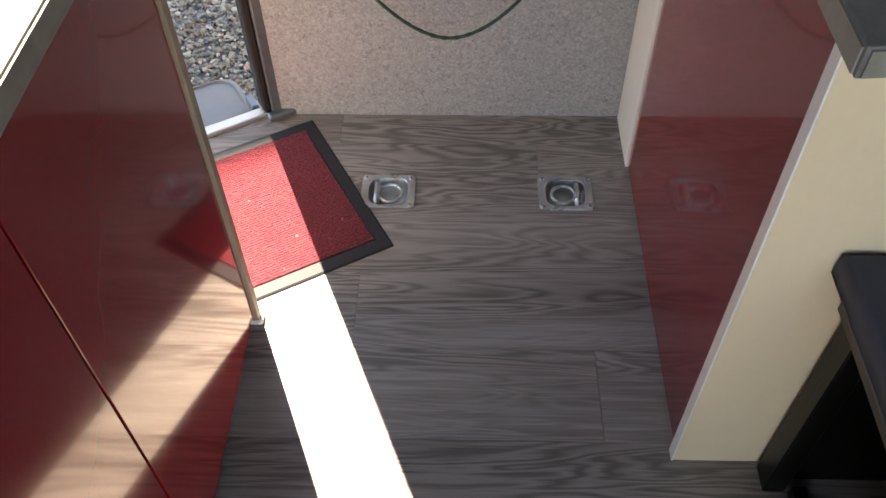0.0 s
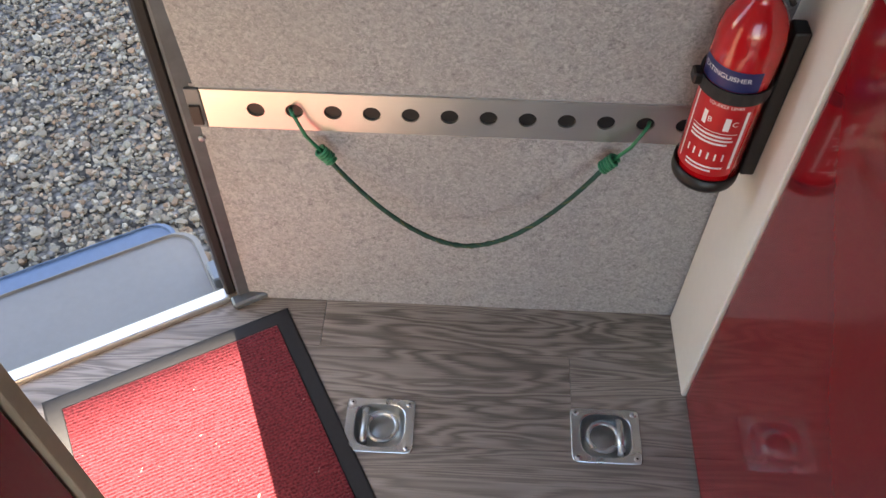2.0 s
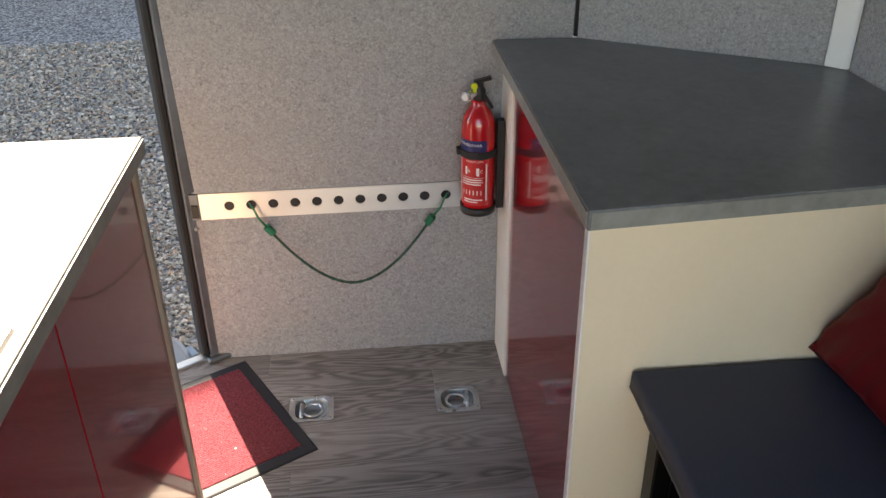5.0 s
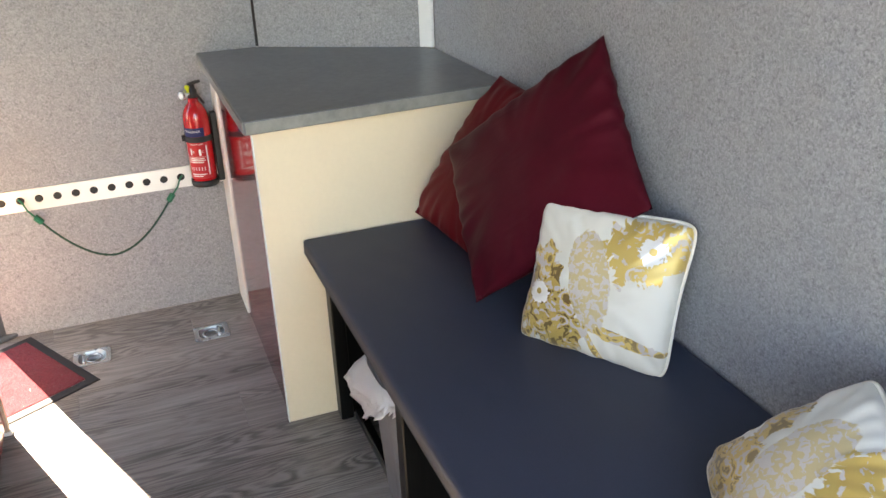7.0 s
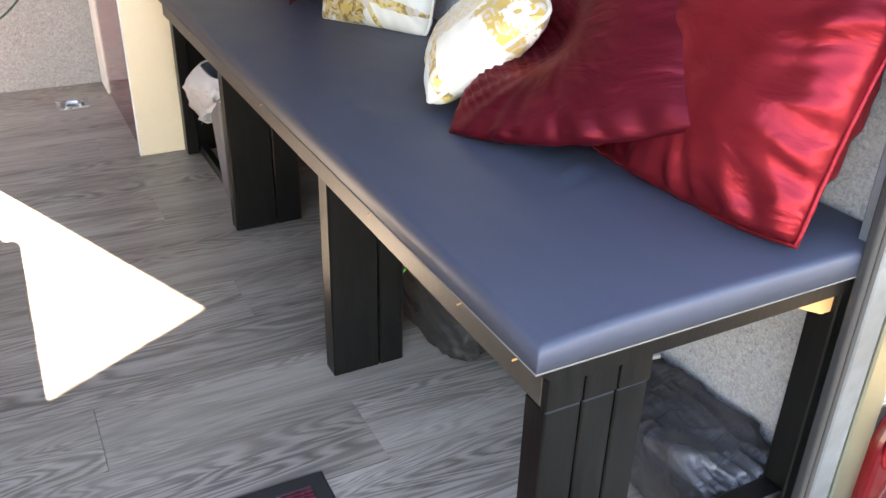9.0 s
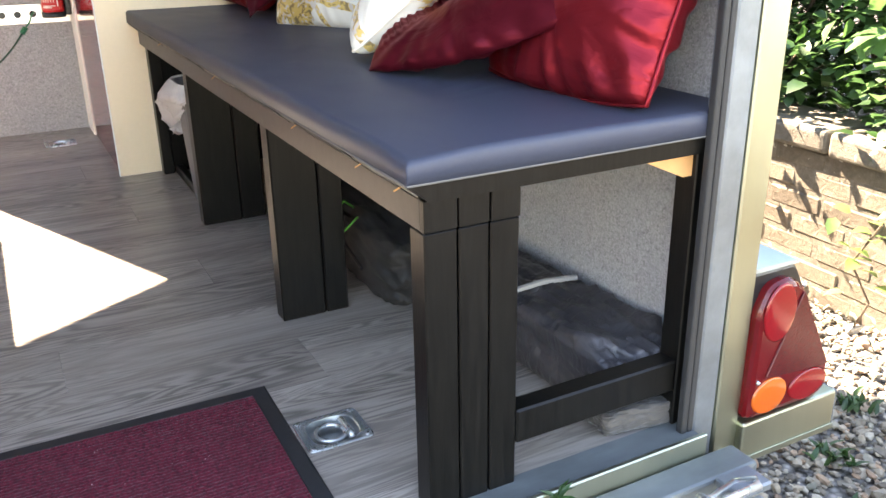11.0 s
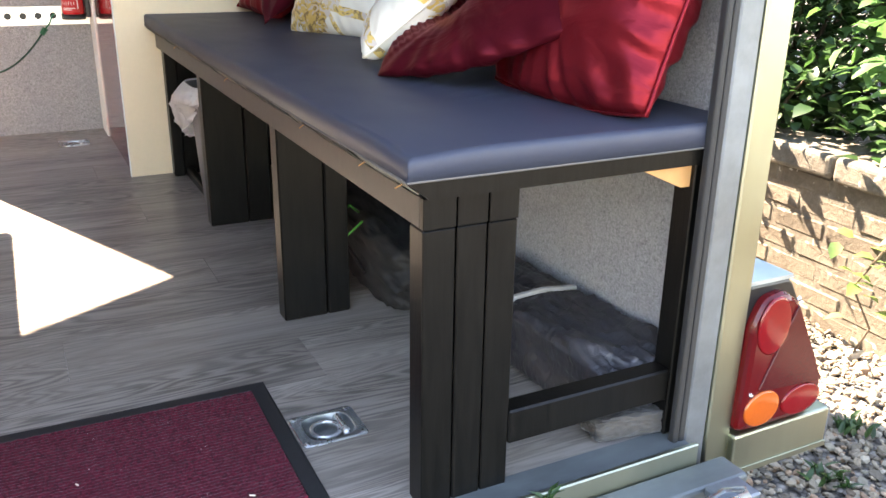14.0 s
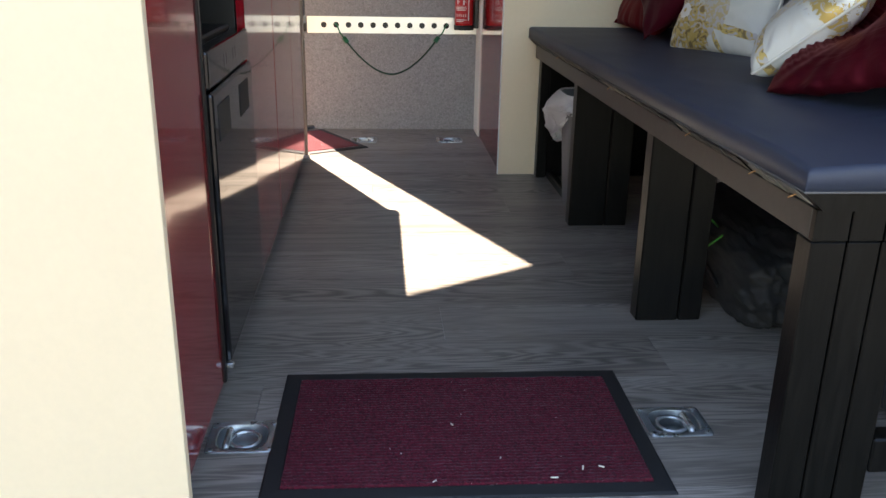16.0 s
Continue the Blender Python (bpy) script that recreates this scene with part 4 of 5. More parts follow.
cyl = part("cylinder", lathe([(0, 0.002), (0.036, 0.002), (0.040, 0.010), (0.040, 0.205), (0.0385, 0.222), (0.034, 0.238), (0.026, 0.252), (0.018, 0.261), (0.0155, 0.266), (0.0155, 0.276), (0, 0.276)], 40), EXTRED, ext, "glossy red steel cylinder", smooth=True)


def wrap(name, z0, z1, a0, a1, r, m_, parent, label=""):
    """A thin film wrapped round the cylinder."""
    b_ = bmesh.new()
    n_ = 20
    rows = [[b_.verts.new((rr * math.cos(radians(a0 + (a1 - a0) * k / n_)), rr * math.sin(radians(a0 + (a1 - a0) * k / n_)), z)) for k in range(n_ + 1)] for z in (z0, z1) for rr in (r,)]
    for k in range(n_):
        b_.faces.new((rows[0][k], rows[0][k + 1], rows[1][k + 1], rows[1][k]))
    return part(name, b_, m_, parent, label, smooth=True)


FACE = 250   # the way the label faces, degrees in plan
lab = wrap("label", 0.022, 0.172, FACE - 72, FACE + 50, 0.0404, LABELRED, ext, "red instruction label with white print")
band = wrap("name_band", 0.160, 0.188, FACE - 72, FACE + 42, 0.0407, BLUE, ext, "dark blue label band")


def text_on(body, size, z, ang, r, parent):
    """Lettering bent round the cylinder."""
    cu = bpy.data.curves.new("print", "FONT")
    cu.body, cu.size, cu.align_x, cu.extrude = body, size, "CENTER", 0.0
    tmp = bpy.data.objects.new("print", cu)
    scene.collection.objects.link(tmp)
    dg = bpy.context.evaluated_depsgraph_get()
    me = bpy.data.meshes.new_from_object(tmp.evaluated_get(dg))
    bpy.data.objects.remove(tmp)
    for v in me.vertices:
        a = radians(ang) + v.co.x / r
        v.co = (r * math.cos(a), r * math.sin(a), z + v.co.y)
    me.materials.append(INK)
    o_ = new("print", me)
    o_.parent = parent
    return o_


text_on("EXTINGUISHER", 0.0095, 0.174, FACE - 20, 0.0410, band)
text_on("AT BASE OF FIRE", 0.0062, 0.143, FACE, 0.0407, lab)
text_on("SQUEEZE LEVER", 0.0062, 0.134, FACE, 0.0407, lab)
text_on("B", 0.011, 0.108, FACE - 20, 0.0409, lab)
text_on("C", 0.011, 0.108, FACE + 24, 0.0409, lab)
for a0, a1, z0, z1 in ((-34, -26, 0.102, 0.122), (6, 16, 0.100, 0.120), (-50, 34, 0.0945, 0.0955), (-48, 26, 0.088, 0.091), (-48, 30, 0.082, 0.085), (-48, 22, 0.076, 0.079), (-44, 34, 0.050, 0.0655), (-40, 28, 0.036, 0.039), (-40, 10, 0.030, 0.033), (38, 44, 0.035, 0.13), (-60, -56, 0.03, 0.15)):
    if z1 - z0 > 0.015 and a1 - a0 > 40:
        for k in range(6):
            wrap("bar", z0, z1 - 0.004, FACE + a0 + 13 * k, FACE + a0 + 13 * k + 3.2, 0.0409, INK, lab)
    else:
        wrap("bar", z0, z1, FACE + a0, FACE + a1, 0.0409, INK, lab)
part("valve", lathe([(0, 0.276), (0.014, 0.276), (0.016, 0.280), (0.016, 0.300), (0.011, 0.306), (0.011, 0.318), (0, 0.320)], 20), DARK, ext, "black valve head", smooth=True)
part("gauge", lathe([(0, 0.046), (0.013, 0.046), (0.0145, 0.042), (0.0145, 0.034), (0.008, 0.030), (0.008, 0.010)], 20, pose(0, 0, 0.292, 90, 0, -50)), ZINC, ext, "round pressure gauge")
part("gauge_face", lathe([(0, 0.0468), (0.0085, 0.0466)], 20, pose(0, 0, 0.292, 90, 0, -50)), INK, ext, "white gauge face")
bm = box(-0.009, 0.060, -0.008, 0.008, 0.302, 0.309, 0.002)
bmesh.ops.rotate(bm, verts=bm.verts[:], cent=(0, 0, 0.305), matrix=Matrix.Rotation(radians(58), 3, "Y"))
part("lever", bm, DARK, ext, "black squeeze lever")
bm = box(-0.012, 0.030, -0.009, 0.009, 0.316, 0.323, 0.002)
bmesh.ops.rotate(bm, verts=bm.verts[:], cent=(0, 0, 0.319), matrix=Matrix.Rotation(radians(-12), 3, "Y"))
part("handle", bm, DARK, ext, "black carrying handle")
bm = lathe([(0, 0.0), (0.007, 0.0), (0.008, 0.004), (0.007, 0.008), (0, 0.008)], 14, pose(-0.012, -0.018, 0.314, 90, 0, -20))
add_box(bm, -0.016, -0.008, -0.021, -0.016, 0.298, 0.314, 0.001)
part("pin_tag", bm, YELLOW, ext, "yellow safety pin tag")
bracket = thing("extinguisher_bracket", (0.276, 1.415, 0.458), "black plastic wall bracket with strap and foot cup", "bracket")
part("back_plate", box(0.0425, 0.0615, -0.014, 0.014, 0.0, 0.225, 0.003, 2), DARK, bracket)
part("foot_cup", lathe([(0, -0.006), (0.0425, -0.006), (0.0435, -0.002), (0.0435, 0.014), (0.0412, 0.014), (0.0412, 0.0), (0, 0.0)], 36), DARK, bracket, smooth=True)
part("strap", lathe([(0.0414, 0.142), (0.0435, 0.142), (0.0435, 0.160), (0.0414, 0.160), (0.0414, 0.142)], 40), RUBBER, bracket, "black rubber strap")
part("buckle", box(-0.052, -0.040, -0.010, 0.010, 0.144, 0.160, 0.002), DARK, bracket)


# ---- under the bench ----
wb = thing("waste_bin", (0.585, 0.235, 0.0), "grey plastic waste bin with a clear liner bag hanging out", "bin")
bm = bmesh.new()
rings = []
for z, a, b in ((0.0, 0.085, 0.075), (0.006, 0.088, 0.078), (0.345, 0.108, 0.098), (0.350, 0.113, 0.103), (0.362, 0.113, 0.103), (0.362, 0.107, 0.097), (0.330, 0.104, 0.094), (0.010, 0.083, 0.073)):
    ring = []
    for k in range(32):
        t = 2 * math.pi * k / 32
        c, s = math.cos(t), math.sin(t)
        ring.append(bm.verts.new((a * math.copysign(abs(c) ** 0.45, c), b * math.copysign(abs(s) ** 0.45, s), z)))
    rings.append(ring)
for a, b in zip(rings, rings[1:]):
    for k in range(32):
        bm.faces.new((a[k], a[(k + 1) % 32], b[(k + 1) % 32], b[k]))
bm.faces.new(rings[0][::-1])
bm.faces.new(rings[-1])
part("bucket", bm, BIN, wb, smooth=False)
LINER = plain("thin_white_polythene", (0.88, 0.89, 0.90), 0.25, var=0.05, scale=40, bmp=0.3)
ln = LINER.node_tree
tr_ = ln.nodes.new("ShaderNodeBsdfTranslucent")
tr_.inputs[0].default_value = (0.8, 0.82, 0.84, 1)
mx_ = ln.nodes.new("ShaderNodeMixShader")
mx_.inputs[0].default_value = 0.45
ln.links.new(ln.nodes["Principled BSDF"].outputs[0], mx_.inputs[1])
ln.links.new(tr_.outputs[0], mx_.inputs[2])
ln.links.new(mx_.outputs[0], ln.nodes["Material Output"].inputs[0])
bm = bmesh.new()
rows = []
for r in range(16):
    f = r / 15
    row = []
    for k in range(72):
        t = 2 * math.pi * k / 72
        c, s = math.cos(t), math.sin(t)
        nz = noise.noise((c * 3.5, s * 3.5, f * 2.5))
        nf = noise.noise((c * 13, s * 13, f * 9)) + 0.5 * noise.noise((c * 30, s * 30, f * 18))
        front = max(0.0, 0.35 * -c + 0.75 * s)
        drop = (0.06 + 0.15 * front) * (1 + 0.3 * nz)
        out = 0.004 + 0.058 * math.sin(math.pi * min(1, f * 1.1)) * (0.15 + 0.9 * front) + 0.03 * nz * f + 0.028 * nf * f
        a, b = 0.112 + out, 0.102 + out
        row.append(bm.verts.new((a * math.copysign(abs(c) ** 0.5, c), b * math.copysign(abs(s) ** 0.5, s), 0.367 - drop * f - 0.006 * f * nf)))
    rows.append(row)
for a, b in zip(rows, rows[1:]):
    for k in range(72):
        bm.faces.new((a[k], a[(k + 1) % 72], b[(k + 1) % 72], b[k]))
part("liner", bm, LINER, wb, "crumpled translucent white liner bag", smooth=True)
tray = thing("floor_batten", (0.52, 0.36, 0.0), "low black timber batten beside the bin", "batten")
part("strip", box(-0.012, 0.012, -0.13, 0.24, 0.0, 0.028, 0.003), TIMBER, tray)


def soft_bag(name, loc, sx, sy, sz, seed, label, rz=0.0, material=BAGFABRIC):
    """A folded fabric bag with creases."""
    t_ = thing(name, loc, label, "bag", rz=rz)
    b_ = bmesh.new()
    bmesh.ops.create_cube(b_, size=2.0)
    bmesh.ops.subdivide_edges(b_, edges=b_.edges[:], cuts=26, use_grid_fill=True)
    for v in b_.verts:
        x, y, z = v.co
        r = (abs(x) ** 9 + abs(y) ** 9 + abs(z) ** 9) ** (1 / 9)
        x, y, z = x / r, y / r, z / r
        hx = 1 - 0.08 * y * y
        n1 = noise.noise((x * 1.6 + seed, y * 2.4, z + seed))
        n2 = abs(noise.noise((x * 3.2 + seed, y * 6 + x * 2, z * 1.5)))
        n3 = abs(noise.noise((x * 7 + seed, y * 12 - x * 5, z * 3 + seed)))
        n4 = abs(noise.noise((x * 2.5 + y * 9 + seed, y * 4 - x * 3, z * 5)))
        k = 1 + 0.10 * n1 - 0.10 * n2 - 0.06 * n3 - 0.07 * n4
        zz = z * sz / 2 * (1 + 0.22 * n1 - 0.25 * n2 - 0.14 * n3 - 0.16 * n4) if z > 0 else z * sz / 2
        v.co = (x * sx / 2 * hx * k, y * sy / 2 * k, max(0.0, zz + sz / 2))
    part("body", b_, material, t_, smooth=True)
    return t_


sb1 = soft_bag("storage_bag", (0.880, -1.070, 0.0), 0.185, 0.53, 0.135, 2.0, "crumpled grey nylon bag stowed under the bench", radians(2))
part("strap", tube([(-0.082, 0.06, 0.105), (-0.06, 0.058, 0.130), (0.0, 0.052, 0.136), (0.075, 0.046, 0.130)], 0.006, 6), BAGPALE, sb1, "pale webbing strap")
soft_bag("bag_flap", (0.855, -1.312, 0.004), 0.15, 0.08, 0.045, 5.0, "pale grey fabric flap poking out over the sill", radians(-8), plain("pale_nylon", (0.032, 0.030, 0.028), 0.6, scale=300, sheen=0.3))
sb2 = soft_bag("storage_bag", (0.80, -0.42, 0.0), 0.24, 0.72, 0.17, 8.0, "dark folded awning bag under the bench", radians(-3), plain("dark_canvas", (0.013, 0.0125, 0.012), 0.8, var=0.3, scale=200, bmp=0.2))
gc = thing("guy_line", (0.66, -0.52, 0.10), "loop of thin bright green cord on a bag", "cord")
part("line", tube([(0.06, 0.05, 0.05), (0.02, 0.02, 0.085), (-0.02, -0.01, 0.07), (-0.035, -0.05, 0.03), (-0.02, -0.07, 0.045), (0.02, -0.06, 0.07)], 0.0028, 6), plain("bright_green_cord", (0.05, 0.32, 0.04), 0.6), gc, smooth=True)

part("draw_cord", tube([(-0.12, -0.20, 0.06), (-0.128, -0.05, 0.10), (-0.12, 0.12, 0.08), (-0.10, 0.30, 0.04)], 0.004, 6), RUBBER, sb2, "black draw cord")


# ---- mats ----
def door_mat(loc, rz, length, width, carpet, label, rib=0.0082, relief=1.0):
    """A ribbed carpet mat with a rubber rim; length along its x."""
    t_ = thing("door_mat", loc, label, "mat", rz=rz)
    a, b, e = length / 2, width / 2, 0.030
    b_ = bmesh.new()
    pr_ = [(0.0, 0.0), (0.0, 0.002), (0.004, 0.0042), (e - 0.002, 0.0052), (e, 0.003)]
    for (i0, z0), (i1, z1) in zip(pr_, pr_[1:]):
        for sx_, sy_, ex, ey in ((1, 1, -1, 1), (-1, 1, -1, -1), (-1, -1, 1, -1), (1, -1, 1, 1)):
            b_.faces.new([b_.verts.new(p) for p in ((sx_ * (a - i0), sy_ * (b - i0), z0), (ex * (a - i0), ey * (b - i0), z0), (ex * (a - i1), ey * (b - i1), z1), (sx_ * (a - i1), sy_ * (b - i1), z1))])
    bmesh.ops.remove_doubles(b_, verts=b_.verts[:], dist=0.0001)
    part("rim", b_, RUBBER, t_, "black rubber rim")
    # ribs run along the length, slightly wavy
    b_ = bmesh.new()
    nv = int((width - 2 * e) / rib)
    nu = 150
    grid = []
    for j in range(nv * 4 + 1):
        v = -b + e + (width - 2 * e) * j / (nv * 4)
        prof = 0.0076 - relief * (0.0040, 0.0010, -0.0004, 0.0010)[j % 4]
        row = []
        for i in range(nu + 1):
            u = -a + e + (length - 2 * e) * i / nu
            w_ = relief * (0.0020 * noise.noise((u * 90, j * 0.11, 1.0)) + 0.0020 * noise.noise((u * 25, j * 0.3, 7.0)))
            row.append(b_.verts.new((u, v + (w_ if 0 < j < nv * 4 else 0), prof + 0.0016 * relief * noise.noise((u * 190, v * 190, 0)))))
        grid.append(row)
    for r0, r1 in zip(grid, grid[1:]):
        for i in range(nu):
            b_.faces.new((r0[i], r0[i + 1], r1[i + 1], r1[i]))
    part("carpet", b_, carpet, t_, "ribbed carpet pile", smooth=True)
    return t_


# front mat: long edge from the sill towards the aisle
fa = math.atan2(-0.370, 0.208)
ca, sa = math.cos(fa), math.sin(fa)
fm = (-0.349 + ca * 0.2125 + sa * 0.215, 1.470 + sa * 0.2125 - ca * 0.215)
door_mat((*fm, 0.0), fa + math.pi / 2, 0.43, 0.425, MATRED, "red ribbed door mat with black rim, askew by the doorway", 0.0060, 0.42)
door_mat((0.035, -1.098, 0.0), radians(-0.8), 0.630, 0.400, MATWINE, "wine red ribbed door mat with black rim by the rear sill")

for k, (lx, ly) in enumerate(((0.165, -1.262), (0.215, -1.238), (0.245, -1.236), (-0.02, -1.262), (0.02, -1.10))):
    lt = thing("leaf_crumb", (lx, ly, 0.0085), "tiny dry pale leaf crumb on the wine red mat", "debris", "crumbs on the mat", rz=k * 1.3)
    bm = box(-0.006 + 0.0007 * k, 0.006 - 0.0007 * k, -0.0013, 0.0013, 0.0, 0.0022, 0.0006)
    for v in bm.verts:
        v.co.y += 14 * v.co.x * v.co.x
    part("crumb", bm, PIPE_GOLD, lt)


# ---- lashing rings ----
RINGS = ((0.206, 1.248, 0), (-0.162, 1.248, 180), (0.410, -1.095, 0), (-0.330, -1.110, 180))
PAN = metal_mat("dull_zinc_pan", (0.52, 0.56, 0.56), 0.34, var=0.55, metal=0.9)


def lashing_ring(x, y, rz, shared=[]):
    """A screwed plate with a pan sunk into the floor, a ring and its saddle."""
    label = "recessed zinc-plated lashing ring screwed into the floor"
    if shared:
        return copy_thing(shared[0], pose(x, y, 0, 0, 0, rz))
    t_ = thing("lashing_ring", (x, y, 0), label, "tie-down ring", "lashing rings in the floor", rz=radians(rz))
    a, b, K = 0.0565, 0.048, 40

    def ring_row(b_, f, z, p):
        row = []
        for k in range(K):
            c, s_ = math.cos(2 * math.pi * k / K), math.sin(2 * math.pi * k / K)
            row.append(b_.verts.new((f[0] * math.copysign(abs(c) ** p, c), f[1] * math.copysign(abs(s_) ** p, s_), z)))
        return row

    def skin(b_, rows_):
        for p, q in zip(rows_, rows_[1:]):
            for k in range(K):
                b_.faces.new((p[k], p[(k + 1) % K], q[(k + 1) % K], q[k]))
    b_ = bmesh.new()
    skin(b_, [ring_row(b_, (a, b), -0.002, 0.16), ring_row(b_, (a, b), 0.0018, 0.16), ring_row(b_, (a - 0.001, b - 0.001), 0.0028, 0.16), ring_row(b_, (0.043, 0.040), 0.0028, 0.6), ring_row(b_, (0.041, 0.038), 0.0016, 0.6)])
    part("plate", b_, ZINC, t_, smooth=False)
    b_ = bmesh.new()
    rows_ = [ring_row(b_, (0.0412, 0.0382), 0.0017, 0.6), ring_row(b_, (0.038, 0.035), -0.008, 0.65), ring_row(b_, (0.034, 0.031), -0.017, 0.75), ring_row(b_, (0.022, 0.021), -0.020, 0.9), ring_row(b_, (0.014, 0.014), -0.016, 1.0), ring_row(b_, (0.004, 0.004), -0.015, 1.0)]
    skin(b_, rows_)
    b_.faces.new(rows_[-1])
    part("pan", b_, PAN, t_, "dull sunken steel pan", smooth=True)
    pts_ = [(-0.004 + 0.0245 * math.cos(2 * math.pi * k / 28), 0.0245 * math.sin(2 * math.pi * k / 28), -0.004) for k in range(29)]
    part("ring", tube(pts_, 0.0042, 10), ZINC, t_, "bright steel D-ring", smooth=True)
    part("saddle", tube([(0.024, -0.030, -0.006), (0.024, -0.024, 0.0005), (0.024, 0.024, 0.0005), (0.024, 0.030, -0.006)], 0.0062, 10), ZINC, t_, "rolled steel saddle", smooth=True)
    for sx_, sy_ in ((1, 1), (1, -1), (-1, 1), (-1, -1)):
        sc_ = part("screw", lathe([(0, 0.0040), (0.003, 0.0042), (0.0052, 0.0034), (0.0058, 0.0026)], 12, Matrix.Translation((sx_ * 0.047, sy_ * 0.039, 0))), ZINC, t_, smooth=True)
        part("screw_slot", lathe([(0, 0.0046), (0.0020, 0.0046), (0.0020, 0.0036)], 6, Matrix.Translation((sx_ * 0.047, sy_ * 0.039, 0))), DARK, sc_)
    shared.append(t_)
    return t_


for ring_at in RINGS:
    lashing_ring(*ring_at)


# ---- outside: step, ramp, tail light ----
def tread(step, s0, s1, o0, o1, z, name, m_):
    """One rounded tray-like tread outside the sill."""
    r = 0.05
    ring = [(s0, o0), (s1, o0)]
    for cx, cy, a0 in ((s1 - r, o1 - r, 0), (s0 + r, o1 - r, 90)):
        for k in range(7):
            a_ = radians(a0 + 15 * k)
            ring.append((cx + r * math.cos(a_), cy + r * math.sin(a_)))
    pl = [along(s, o) for s, o in ring]
    b_ = bmesh.new()
    n_ = len(pl)
    cx = sum(p[0] for p in pl) / n_
    cy = sum(p[1] for p in pl) / n_

    def loop(f, zz):
        return [b_.verts.new((cx + (x - cx) * f, cy + (y - cy) * f, zz)) for x, y in pl]
    ls = [loop(0.99, z - 0.022), loop(1.0, z - 0.018), loop(1.0, z), loop(0.965, z), loop(0.955, z - 0.007)]
    b_.faces.new(ls[0][::-1])
    for p, q in zip(ls, ls[1:]):
        for k in range(n_):
            b_.faces.new((p[k], p[(k + 1) % n_], q[(k + 1) % n_], q[k]))
    b_.faces.new(ls[-1])
    return part(name, b_, m_, step, "scuffed grey tray tread")


SATINALU = plain("grey_step_paint", (0.17, 0.165, 0.155), 0.4, var=0.08, scale=60)
step = thing("caravan_step", (0, 0, 0), "two-tread grey metal step outside the side door", "step")
tread(step, 0.035, 0.62, 0.030, 0.242, -0.045, "tread", SATINALU)
tread(step, 0.065, 0.62, 0.25, 0.465, -0.235, "tread", plain("blue_step_paint", (0.085, 0.13, 0.20), 0.4, var=0.1, scale=60))
for s in (0.10, 0.55):
    part("leg", prism([along(s, 0.09), along(s + 0.03, 0.09), along(s + 0.03, 0.12), along(s, 0.12)], -0.45, -0.066), GALV, step)
    part("leg", prism([along(s, 0.36), along(s + 0.03, 0.36), along(s + 0.03, 0.39), along(s, 0.39)], -0.45, -0.256), GALV, step)
    part("side_rail", prism([along(s, 0.12), along(s + 0.02, 0.12), along(s + 0.02, 0.36), along(s, 0.36)], -0.30, -0.26), GALV, step)
part("hinge_block", prism([along(0.025, 0.07), along(0.043, 0.07), along(0.043, 0.12), along(0.025, 0.12)], -0.06, -0.02, 0.003), GALV, step)

RAMPMAT = plain("worn_ramp_rubber", (0.035, 0.034, 0.033), 0.8, var=0.3, scale=60, bmp=0.4)
ramp_ = thing("tail_ramp", (0, YB - 0.11, -0.11), "lowered tail ramp with dark rubber deck and metal edges", "ramp")
tilt = math.atan2(0.32, 1.55)


def rp(name, bm_, m_, label="", parent=None):
    bmesh.ops.rotate(bm_, verts=bm_.verts[:], cent=(0, 0, 0), matrix=Matrix.Rotation(tilt, 3, "X"))
    return part(name, bm_, m_, parent or ramp_, label)


rp("deck", box(-0.93, 0.93, -1.60, 0.0, -0.05, -0.004, 0.006), RAMPMAT, "dark rubber covered ramp deck")
rp("edge_rail", box(0.932, 1.005, -1.60, 0.02, -0.05, 0.012, 0.008, 2), GALV, "chequered metal edge rail")
rp("edge_rail", box(-1.005, -0.932, -1.60, 0.02, -0.05, 0.012, 0.008, 2), GALV, "chequered metal edge rail")
for i in range(16):
    for j in range(3):
        bm = lathe([(0, 0.0022), (0.009, 0.0012), (0.011, 0)], 10)
        bmesh.ops.scale(bm, verts=bm.verts[:], vec=(1, 0.35, 1))
        bmesh.ops.rotate(bm, verts=bm.verts[:], cent=(0, 0, 0), matrix=Matrix.Rotation(radians(45 if (i + j) % 2 else -45), 3, "Z"))
        bmesh.ops.translate(bm, verts=bm.verts[:], vec=(0.948 + 0.02 * j, -0.01 - 0.026 * i, 0.012))
        rp("tread_stud", bm, GALV)
latch = thing("ramp_latch", (0.905, YB - 0.12, -0.022), "galvanised latch loop on the rear cross beam", "latch")
part("loop", tube([(0.0, 0.0, 0.0), (-0.06, -0.012, 0.0), (-0.082, -0.012, 0.012), (-0.082, -0.030, 0.014), (-0.06, -0.034, 0.010), (0.02, -0.03, 0.006), (0.03, -0.015, 0.004), (0.0, 0.0, 0.0)], 0.007, 10), ZINC, latch, smooth=True)
part("base", box(-0.02, 0.05, -0.03, 0.02, -0.012, 0.004, 0.003), GALV, latch)

tl = thing("tail_light", (1.115, YB, -0.0406), "red and amber triangular trailer tail light", "tail light")


